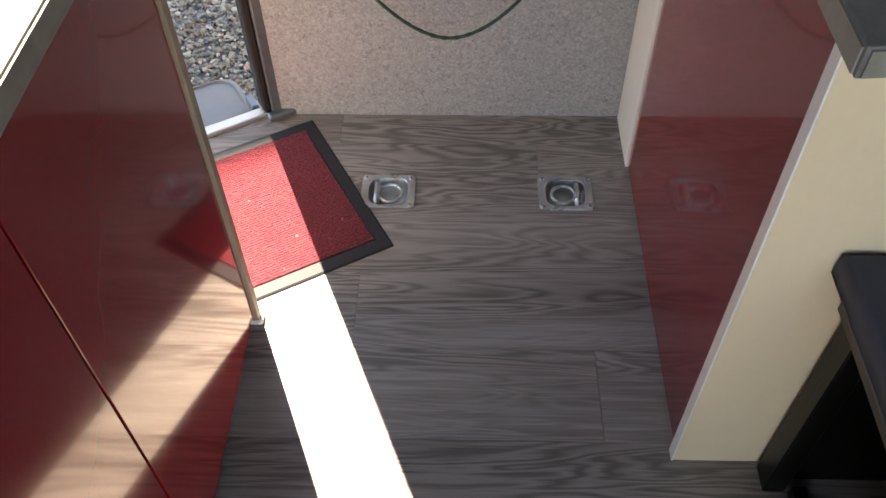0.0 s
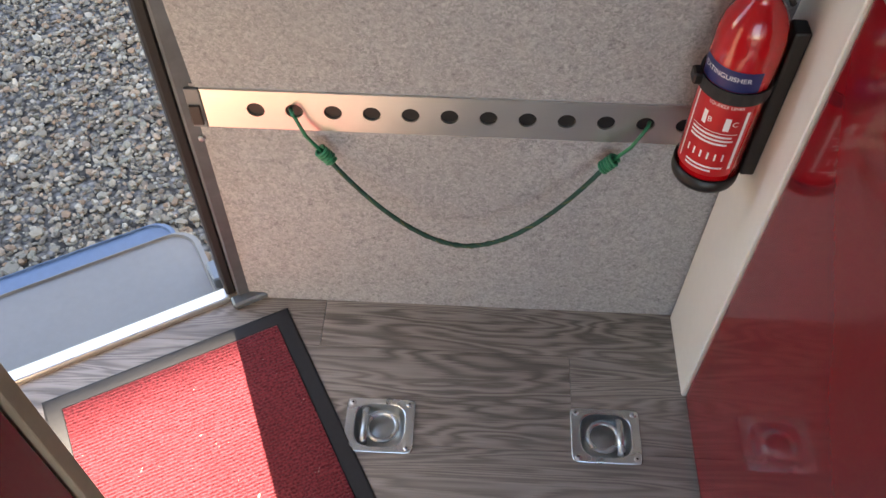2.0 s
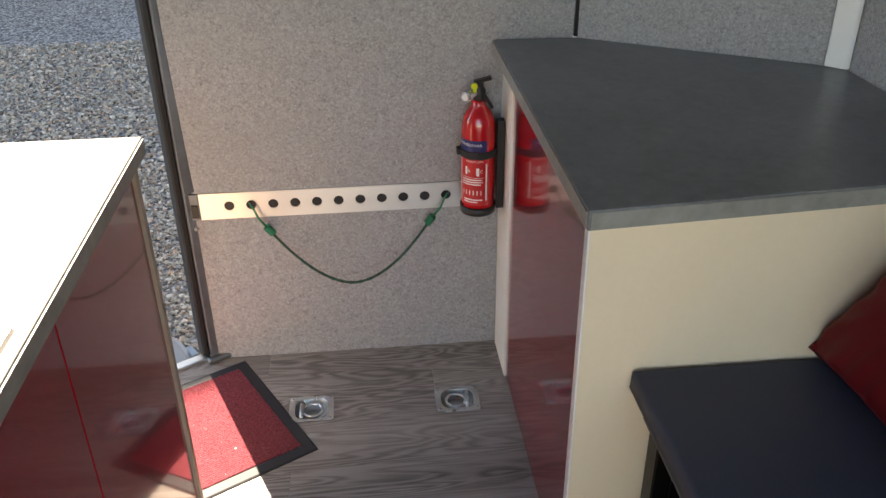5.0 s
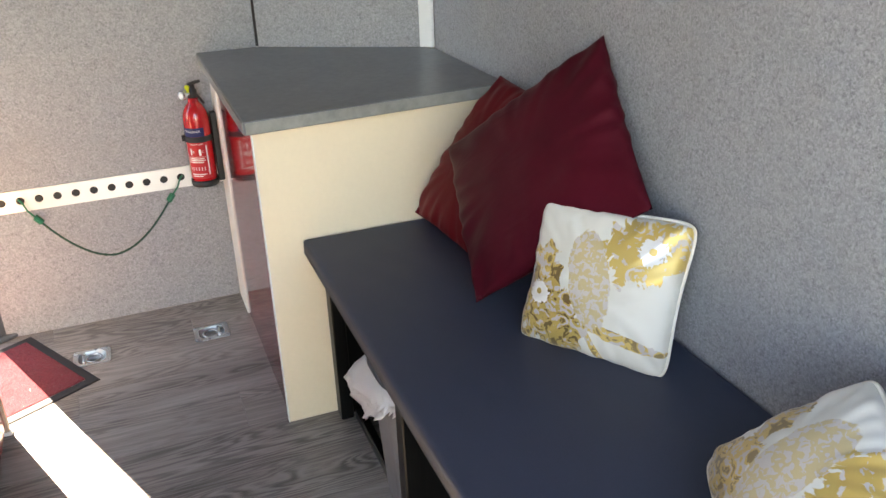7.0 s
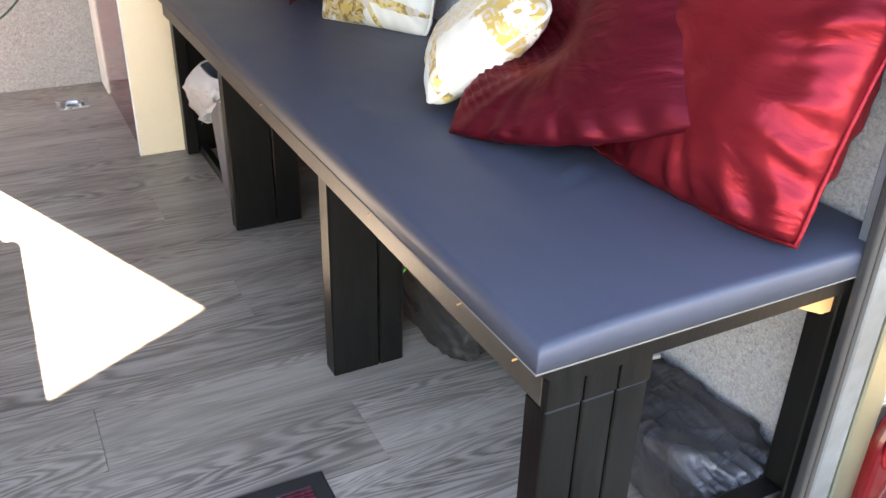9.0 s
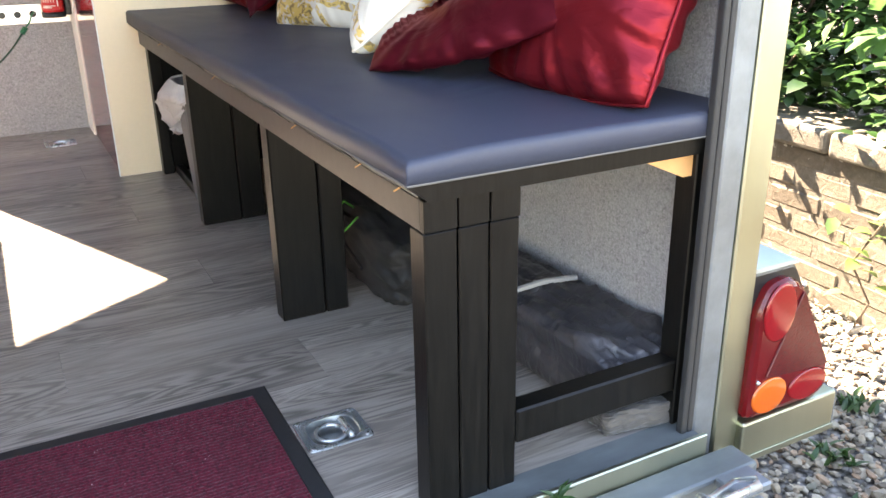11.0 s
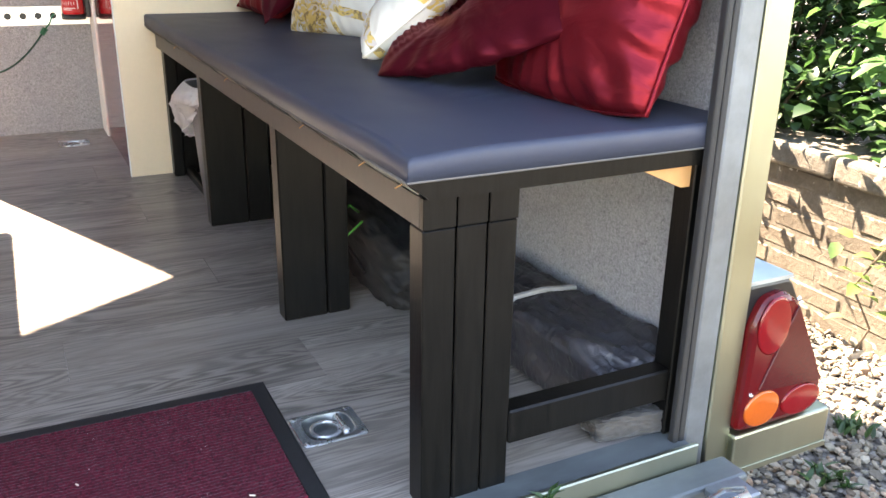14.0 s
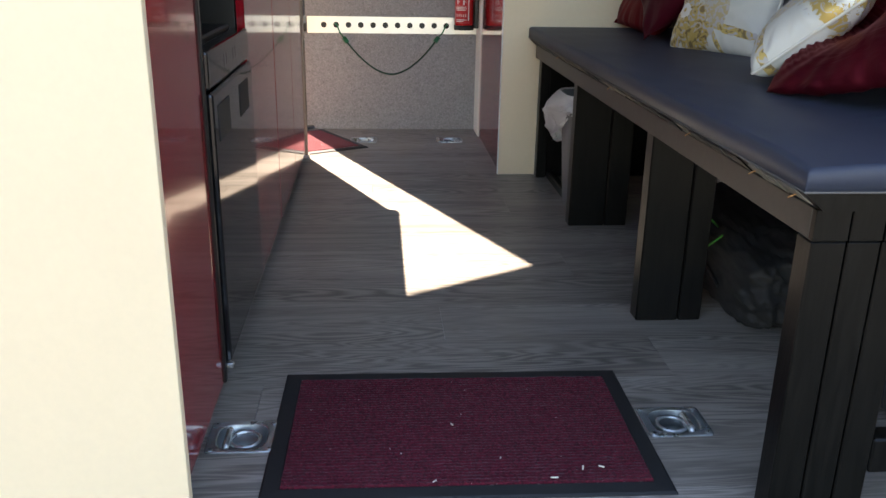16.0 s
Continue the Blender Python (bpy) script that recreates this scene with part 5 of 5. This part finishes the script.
def face_prism(points, y0, y1, bevel=0.0, seg=2):
    """A slab with an outline in x and z, from y0 (front) to y1 (back)."""
    b_ = bmesh.new()
    n_ = len(points)
    cx, cz = sum(p[0] for p in points) / n_, sum(p[1] for p in points) / n_
    k_ = 1 - bevel / 0.10
    loops = [[b_.verts.new((cx + (x - cx) * f, y, cz + (z - cz) * f)) for x, z in points] for y, f in ((y0, k_), (y0 + bevel * 0.4, 1 - (1 - k_) * 0.3), (y0 + bevel, 1.0), (y1, 1.0))]
    b_.faces.new(loops[0])
    b_.faces.new(loops[-1][::-1])
    for a_, c_ in zip(loops, loops[1:]):
        for i in range(n_):
            b_.faces.new((a_[i], c_[i], c_[(i + 1) % n_], a_[(i + 1) % n_]))
    return b_


def rounded(points, r, n_=6):
    """An outline with its corners rounded."""
    out = []
    m_ = len(points)
    for i in range(m_):
        p, c, q = Vector(points[i - 1]), Vector(points[i]), Vector(points[(i + 1) % m_])
        a_, b__ = c + (p - c).normalized() * r, c + (q - c).normalized() * r
        for k in range(n_ + 1):
            t = k / n_
            out.append(tuple(a_ * (1 - t) ** 2 + c * 2 * t * (1 - t) + b__ * t * t))
    return out


OUT = [(-0.102, 0.034), (0.094, 0.034), (0.102, 0.118), (-0.004, 0.300), (-0.102, 0.300)]
part("housing", face_prism(rounded(OUT, 0.012), -0.012, 0.085, 0.004), DARK, tl, "black plastic housing")
part("cap", face_prism([(-0.104, 0.3005), (0.002, 0.3005), (-0.004, 0.308), (-0.104, 0.308)], -0.014, 0.088, 0.001), metal_mat("blue_grey_cap", (0.45, 0.52, 0.56), 0.45), tl, "pale blue-grey top cap")
lens = part("lens", face_prism(rounded([(-0.099, 0.040), (0.074, 0.038), (0.092, 0.056), (0.090, 0.104), (0.000, 0.268), (-0.030, 0.288), (-0.074, 0.280), (-0.094, 0.235)], 0.016, 5), -0.034, -0.0125, 0.010), LENSRED, tl, "clear red lens body")
part("reflector", face_prism(rounded([(-0.068, 0.116), (0.083, 0.104), (-0.004, 0.262)], 0.006), -0.0375, -0.0335, 0.002), LENSDARK, lens, "triangular dark red reflector")
for nm, cx, cz, ra, rb, m_ in (("lamp", -0.052, 0.232, 0.036, 0.052, LAMPRED), ("indicator", -0.052, 0.080, 0.040, 0.033, AMBER), ("lamp", 0.040, 0.076, 0.046, 0.029, LAMPRED)):
    bm = lathe([(1.0, 0.0), (0.985, 0.0022), (0.90, 0.0032), (0.55, 0.0045), (0.0, 0.005)], 28, pose(0, 0, 0, 90))
    for v in bm.verts:
        v.co = Vector((cx + v.co.x * ra, -0.0345 + v.co.y, cz + v.co.z * rb))
    part(nm, bm, m_, lens, "ribbed amber indicator lens" if m_ is AMBER else "domed red lamp lens", smooth=True)
for bx_, bz_ in ((-0.082, 0.112), (0.086, 0.098)):
    part("bolt", lathe([(0, 0.004), (0.003, 0.003), (0.004, 0)], 10, pose(bx_, -0.0345, bz_, 90)), ZINC, lens)
part("bolt", lathe([(0, 0.004), (0.004, 0.003), (0.005, 0)], 10, pose(-0.006, -0.0345, 0.272, 90)), ZINC, lens)
brk = thing("lamp_bracket", (1.135, YB + 0.02, -0.050), "aluminium bracket arm carrying the tail light", "bracket")
part("end_cap", box(0.1125, 0.116, -0.048, 0.098, -0.034, 0.041, 0.001), GALV, brk, "folded steel end cap")
part("flange", box(-0.1185, 0.112, -0.0525, -0.0505, -0.036, -0.024, 0.0005), ALU, brk)
part("arm", box(-0.118, 0.112, -0.050, 0.10, -0.036, 0.043, 0.005, 2), ALU, brk)

# ---- outside: ground, gravel, wall, shrubs ----
GZ = -0.45
bm = bmesh.new()
bmesh.ops.create_grid(bm, x_segments=1, y_segments=1, size=400)
gmat, nt, b = mat("gravel_ground", 0.95, spec=0.2)
vv = coords(nt)
vo = node(nt, "ShaderNodeTexVoronoi", Scale=48.0)
nt.links.new(vv, vo.inputs["Vector"])
cc = ramp(nt, vo.outputs["Color"], [(0.1, (0.10, 0.095, 0.09)), (0.4, (0.26, 0.24, 0.215)), (0.7, (0.36, 0.33, 0.29)), (0.95, (0.20, 0.19, 0.18))])
# stones darken towards their edges: shade of the gaps painted into the colour
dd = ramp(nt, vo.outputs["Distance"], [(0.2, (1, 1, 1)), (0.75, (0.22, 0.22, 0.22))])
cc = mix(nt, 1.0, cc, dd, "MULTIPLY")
cc = mix(nt, 0.5, cc, ramp(nt, noise_tex(nt, vv, 2.0, 4), [(0.3, (0.6, 0.6, 0.6)), (0.7, (1, 1, 1))]), "MULTIPLY")
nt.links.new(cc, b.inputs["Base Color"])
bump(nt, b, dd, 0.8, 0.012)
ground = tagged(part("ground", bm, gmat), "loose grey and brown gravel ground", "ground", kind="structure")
ground.location = (0, 0, GZ)

ico = bmesh.new()
bmesh.ops.create_icosphere(ico, subdivisions=1, radius=1.0)
IV = np.array([v.co[:] for v in ico.verts])
IF = np.array([[v.index for v in f.verts] for f in ico.faces])
ico.free()


def pebbles(name, xr, yr, count, size, label, seed):
    """Loose stones strewn over a patch of ground."""
    rng = np.random.default_rng(seed)
    n_ = len(IV)
    sc = rng.lognormal(math.log(size), 0.35, (count, 1, 1)) * rng.uniform(0.65, 1.25, (count, 1, 3)) * np.array([1, 1, 0.65])
    base = IV[None] * (1 + rng.normal(0, 0.12, (count, n_, 1))) * sc
    an = rng.uniform(0, 2 * np.pi, count)
    co_, si = np.cos(an)[:, None], np.sin(an)[:, None]
    px, py = rng.uniform(*xr, count)[:, None], rng.uniform(*yr, count)[:, None]
    pz = GZ + rng.uniform(0.0, 0.018, count)[:, None]
    tl_ = rng.uniform(-0.5, 0.5, (count, 1))
    X, Y, Z = base[..., 0], base[..., 1], base[..., 2] + base[..., 0] * tl_
    P_ = np.stack([X * co_ - Y * si + px, X * si + Y * co_ + py, Z + pz], -1).reshape(-1, 3)
    F_ = (IF[None] + (np.arange(count) * n_)[:, None, None]).reshape(-1, 3)
    me = bpy.data.meshes.new(name)
    me.from_pydata(P_.tolist(), [], F_.tolist())
    me.materials.append(GRAVEL)
    return tagged(new(name, me), label, "gravel", kind="stuff")


pebbles("gravel", (-2.7, -0.35), (1.30, 3.9), 38000, 0.0068, "sunlit grey gravel outside the side door", 3)
pebbles("gravel", (-4.0, -0.9), (3.9, 6.5), 26000, 0.0085, "grey gravel further out from the side door", 4)
pebbles("gravel", (1.0, 2.36), (-1.9, 1.2), 13000, 0.0095, "pale gravel strip between trailer and garden wall", 5)

wall_g = thing("garden_wall", (0, 0, 0), "low weathered brick garden wall with coping stones", "wall", kind="structure")
WX, WA = 2.33, radians(-3.0)
wall_g.location = (WX, -0.6, GZ)
wall_g.rotation_euler = (0, 0, WA)
rng = random.Random(11)
part("core", box(0.0005, 0.22, -2.6, 3.2, -0.02, 0.505), MORTAR, wall_g, "weathered mortar core")
brick_meshes = []
for k in range(6):
    bm = box(0, 0.10, -0.1075, 0.1075, -0.0325, 0.0325, 0.007, 1)
    for v in bm.verts:
        v.co += Vector((0.008 * noise.noise(v.co * 9 + Vector((k * 3, 0, 0))), 0.004 * noise.noise(v.co * 14 + Vector((0, k * 3, 0))), 0.004 * noise.noise(v.co * 14 + Vector((0, 0, k * 3)))))
    me = bpy.data.meshes.new("brick")
    bm.to_mesh(me)
    bm.free()
    me.materials.append(BRICK)
    brick_meshes.append(me)
wall_pieces = []
for r in range(7):
    y = -2.5 + (0.1125 if r % 2 else 0)
    while y < 3.0:
        wall_pieces.append(("brick", brick_meshes[rng.randrange(6)], (rng.uniform(-0.004, 0.0), y + rng.uniform(-0.004, 0.004), 0.028 + 0.075 * r + rng.uniform(-0.003, 0.003))))
        y += 0.226
coping_meshes = []
for k in range(3):
    bm = box(-0.035, 0.24, -0.295, 0.295, -0.04, 0.04, 0.018, 3)
    for v in bm.verts:
        v.co += Vector((0.010 * noise.noise(v.co * 7 + Vector((k * 5, 0, 0))), 0.004 * noise.noise(v.co * 9), 0.009 * noise.noise(v.co * 8 + Vector((0, k * 5, 0)))))
    me = bpy.data.meshes.new("coping")
    bm.to_mesh(me)
    bm.free()
    me.materials.append(COPING)
    coping_meshes.append(me)
y = -2.6
while y < 3.0:
    wall_pieces.append(("coping_stone", coping_meshes[rng.randrange(3)], (0.0, y, 0.548)))
    y += 0.598

# added, unseen house ahead of the trailer; its eaves shade the side-door ground
house = thing("house", (0, 0, GZ), "unseen pale house added ahead of the trailer to shade the doorway", "house")
hx, hy = Vector((0.87, 0.49)).normalized(), Vector((-0.49, 0.87)).normalized()
AWAY = 9.5
hb = Vector((-0.490, 1.308)) + Vector((-0.39, 0.92)).normalized() * AWAY
EAVES = AWAY * math.tan(radians(46.4)) - GZ
part("wall", prism([hb + hx * -11 + hy * 2.8, hb + hx * 8 + hy * 2.8, hb + hx * 8 + hy * 7, hb + hx * -11 + hy * 7], 0, EAVES - 0.15), plain("pale_render", (0.55, 0.52, 0.46), 0.9, bmp=0.3), house)
part("eaves", prism([hb + hx * -11.2, hb + hx * 8.2, hb + hx * 8.2 + hy * 7.2, hb + hx * -11.2 + hy * 7.2], EAVES - 0.15, EAVES), plain("dark_fascia", (0.12, 0.11, 0.10), 0.7), house)

# raised bed behind the wall
bed = tagged(part("flower_bed", box(2.50, 7.5, -4.5, 6.0, GZ - 0.02, 0.02), EARTH), "dark soil of the raised bed behind the wall", "soil", kind="structure")


def leaves(name, parent, places, material, seed, label):
    """Many folded, pointed leaves: places are rows of point, length, width factor, outward way."""
    rg = random.Random(seed)
    V_, F_ = [], []
    for p, ln_, wd, way in places:
        d = (Vector(way) + Vector((rg.uniform(-1, 1), rg.uniform(-1, 1), rg.uniform(-0.7, 0.5))) * 0.9).normalized()
        s = d.cross(Vector((rg.uniform(-0.4, 0.4), rg.uniform(-0.4, 0.4), 1))).normalized()
        up = s.cross(d)
        b0 = len(V_)
        for t, w_, h_ in ((0, 0, 0), (0.22, 0.31, 0.03), (0.58, 0.29, 0.0), (1.0, 0, -0.14)):
            c_ = Vector(p) + d * (t * ln_) + up * (h_ * ln_)
            if w_ == 0:
                V_.append(c_)
            else:
                V_.extend((c_ + s * w_ * wd * ln_ + up * 0.07 * ln_, c_, c_ - s * w_ * wd * ln_ + up * 0.07 * ln_))
        a0 = b0
        F_ += [(a0, a0 + 1, a0 + 2), (a0, a0 + 2, a0 + 3), (a0 + 1, a0 + 4, a0 + 5, a0 + 2), (a0 + 2, a0 + 5, a0 + 6, a0 + 3), (a0 + 4, a0 + 7, a0 + 5), (a0 + 5, a0 + 7, a0 + 6)]
    me = bpy.data.meshes.new(name)
    me.from_pydata([tuple(v) for v in V_], [], F_)
    me.materials.append(material)
    for p in me.polygons:
        p.use_smooth = True
    o_ = new(name, me)
    o_.parent = parent
    return tagged(o_, label, kind="stuff")


def shrub(loc, r, h, count, size, material, seed, label, wd=1.0, name="shrub"):
    t_ = thing(name, loc, label, "shrub")
    rg = random.Random(seed)
    b_ = bmesh.new()
    pl = []
    for k in range(9):
        a = 2 * math.pi * k / 9 + rg.uniform(-0.3, 0.3)
        tip = Vector((math.cos(a) * r * rg.uniform(0.5, 0.9), math.sin(a) * r * rg.uniform(0.5, 0.9), h * rg.uniform(0.6, 1.0)))
        mid = tip * 0.5 + Vector((0, 0, 0.12 * h))
        stem = [Vector((0.03 * math.cos(a), 0.03 * math.sin(a), 0)), mid * 0.5, mid, tip]
        add_tube(b_, stem, [0.014, 0.011, 0.007, 0.003], 6)
        for s in range(count // 9):
            t = rg.random() ** 0.6
            base = mid.lerp(tip, t) if rg.random() < 0.7 else mid * (0.4 + 0.6 * rg.random())
            off = Vector((rg.gauss(0, 1), rg.gauss(0, 1), rg.gauss(0, 0.8))) * r * 0.26
            p = base + off
            if p.z > 0.0:
                pl.append((p, size * rg.uniform(0.6, 1.3), wd, (off.x, off.y, 0.1)))
    part("branching_stem", b_, BARK, t_, "thin brown branching stem")
    leaves("foliage", t_, pl, material, seed + 1, "loose mass of separate leaves")
    return t_


shrub((2.95, 0.30, 0.02), 0.75, 1.15, 7600, 0.043, LEAF, 21, "dark green leafy shrub behind the garden wall")
shrub((3.15, 1.25, 0.02), 0.9, 1.6, 8000, 0.060, LEAF, 22, "deep green shrub in the shade of the bed")
shrub((2.90, -0.62, 0.02), 0.55, 0.62, 1900, 0.080, LEAFMID, 23, "broad-leaved shrub leaning over the wall, leaves coloured brighter as sunlit", 1.1)
shrub((3.3, -1.6, 0.02), 0.8, 1.3, 1500, 0.09, LEAF, 24, "green shrub further along the bed")
shrub((4.1, 0.6, 0.02), 1.2, 2.4, 9000, 0.085, LEAF, 25, "tall dark shrub at the back of the bed")
shrub((3.9, 2.4, 0.02), 1.3, 2.6, 6000, 0.10, LEAF, 26, "tall dark shrub beyond the trailer")
shrub((2.62, 0.05, 0.06), 0.42, 0.30, 1500, 0.052, LEAF, 27, "low ivy creeping over the coping stones", 1.2, "ivy")
shrub((2.62, -0.85, 0.06), 0.42, 0.26, 1000, 0.058, LEAF, 28, "low ivy tumbling over the wall", 1.2, "ivy")
# yellow-green sprays hanging in from above
spray = thing("fern_spray", (2.75, -0.02, 0.98), "feathery yellow-green sprays hanging over the bed", "foliage")
pl, b_ = [], bmesh.new()
rg = random.Random(31)
for k in range(16):
    x0_, y0_, z0_ = rg.uniform(-0.25, 0.5), rg.uniform(-0.55, 0.55), rg.uniform(-0.10, 0.22)
    d = Vector((rg.uniform(-0.5, 0.1), rg.uniform(-0.5, 0.5), rg.uniform(-0.55, -0.1))).normalized()
    pts_ = [Vector((x0_, y0_, z0_)) + d * 0.05 * i + Vector((0, 0, -0.004 * i * i)) for i in range(7)]
    add_tube(b_, pts_, 0.0025, 4)
    for i in range(1, 7):
        for j in range(9):
            pl.append((pts_[i] + Vector((rg.gauss(0, 0.022), rg.gauss(0, 0.022), rg.gauss(0, 0.012))), 0.022, 1.0, (0, 0, -0.4)))
part("branching_stalk", b_, BARK, spray, "thin brown stalk")
leaves("foliage", spray, pl, LEAFPALE, 33, "tiny yellow-green leaflets")
# a young twig growing out of the wall foot
twig = thing("seedling", (2.24, -0.74, GZ), "thin seedling with pale leaves at the wall foot", "plant")
part("stem", tube([(0, 0, 0), (0.01, -0.04, 0.12), (-0.02, 0.02, 0.24), (-0.01, -0.05, 0.38)], 0.004, 6), BARK, twig)
leaves("foliage", twig, [(Vector((rg.gauss(0, 0.03), rg.gauss(0, 0.05), rg.uniform(0.12, 0.42))), 0.06, 1.1, (rg.uniform(-1, 0), rg.uniform(-1, 1), 0.2)) for _ in range(16)], LEAFPALE, 35, "pale sunlit leaves")
# small weeds in the gravel
for k, (wx, wy) in enumerate(((1.62, -1.18), (1.86, -1.05), (1.50, -1.35))):
    w_ = thing("weed", (wx, wy, GZ + 0.005), "small green weed growing in the gravel", "plant", "weeds in the gravel")
    leaves("foliage", w_, [(Vector((rg.gauss(0, 0.02), rg.gauss(0, 0.02), 0.01)), 0.045, 0.5, (rg.uniform(-1, 1), rg.uniform(-1, 1), 1.2)) for _ in range(26)], LEAF, 40 + k, "short blades")
sd = thing("sill_weed", (0.63, YB - 0.046, 0.0), "tiny weed sprouting from the rear sill", "plant")
leaves("foliage", sd, [(Vector((0, 0, 0.0)), 0.035, 0.35, (math.cos(k), -0.5, 0.7 + 0.3 * math.sin(3 * k))) for k in range(9)], LEAF, 51, "tiny blades")

# far hedge line added all round; its height holds back low sky light
hedge = tagged(new("hedge"), "dark far hedge added round the plot to cut low sky light", "hedge")
pl = []
rg = random.Random(61)
for k in range(11000):
    a = rg.uniform(0, 2 * math.pi)
    rr_ = rg.uniform(15.5, 16.6)
    pl.append((Vector((rr_ * math.cos(a), rr_ * math.sin(a), GZ + rg.uniform(0, 1) ** 0.8 * (4.4 + 0.7 * math.sin(a * 9)))), rg.uniform(0.2, 0.4), 1.0, (-math.cos(a), -math.sin(a), 0.2)))
leaves("foliage", hedge, pl, LEAF, 62, "hedge leaves")

# ---- pieces: wall bricks, floor planks ----
for nm, me, lc in wall_pieces:
    o_ = new(nm, me)
    o_.parent = wall_g
    o_.location = lc

PW, PL = 0.1785, 1.22
def clip_plan(poly, a, b_, c):
    """The part of a plan outline where a x + b y <= c."""
    out = []
    for i in range(len(poly)):
        p, q = poly[i], poly[(i + 1) % len(poly)]
        fp, fq = a * p[0] + b_ * p[1] - c, a * q[0] + b_ * q[1] - c
        if fp <= 0:
            out.append(p)
        if fp * fq < 0:
            t = fp / (fp - fq)
            out.append((p[0] + (q[0] - p[0]) * t, p[1] + (q[1] - p[1]) * t))
    return out


row = -1
y = 1.038 - 14 * PW
while y < YF:
    x = -0.939 - (row * 0.433 + 0.166) % PL
    while x < XR:
        pl_ = [(max(x, XL) + 0.0004, max(y, YB + 0.031) + 0.0004), (min(x + PL, XR) - 0.0004, max(y, YB + 0.031) + 0.0004), (min(x + PL, XR) - 0.0004, min(y + PW, YF) - 0.0004), (max(x, XL) + 0.0004, min(y + PW, YF) - 0.0004)]
        if pl_[1][0] - pl_[0][0] > 0.01 and pl_[2][1] - pl_[1][1] > 0.01:
            pl_ = clip_plan(pl_, -0.506, 0.862, 0.862 * 1.492 + 0.506 * 0.447)
            pl_ = clip_plan(pl_, 0.332, 0.48, 0.332 * 0.5 + 0.48 * 1.492)
            if len(pl_) > 2:
                pieces = [pl_]
                for rx_, ry_, _ in RINGS:
                    x0_, x1_, y0_, y1_ = rx_ - 0.053, rx_ + 0.053, ry_ - 0.045, ry_ + 0.045
                    cut = []
                    for q in pieces:
                        mid = clip_plan(clip_plan(q, -1, 0, -x0_), 1, 0, x1_)
                        cut += [clip_plan(q, 1, 0, x0_), clip_plan(q, -1, 0, -x1_), clip_plan(mid, 0, 1, y0_), clip_plan(mid, 0, -1, -y1_)]
                    pieces = [q for q in cut if len(q) > 2]
                bm = bmesh.new()
                for q in pieces:
                    lo = [bm.verts.new((px_, py_, -0.028)) for px_, py_ in q]
                    hi = [bm.verts.new((px_, py_, 0.0)) for px_, py_ in q]
                    bm.faces.new(lo[::-1])
                    bm.faces.new(hi)
                    for k in range(len(q)):
                        bm.faces.new((lo[k], lo[(k + 1) % len(q)], hi[(k + 1) % len(q)], hi[k]))
                part("plank", bm, VINYL, floor)
        x += PL
    y += PW
    row += 1
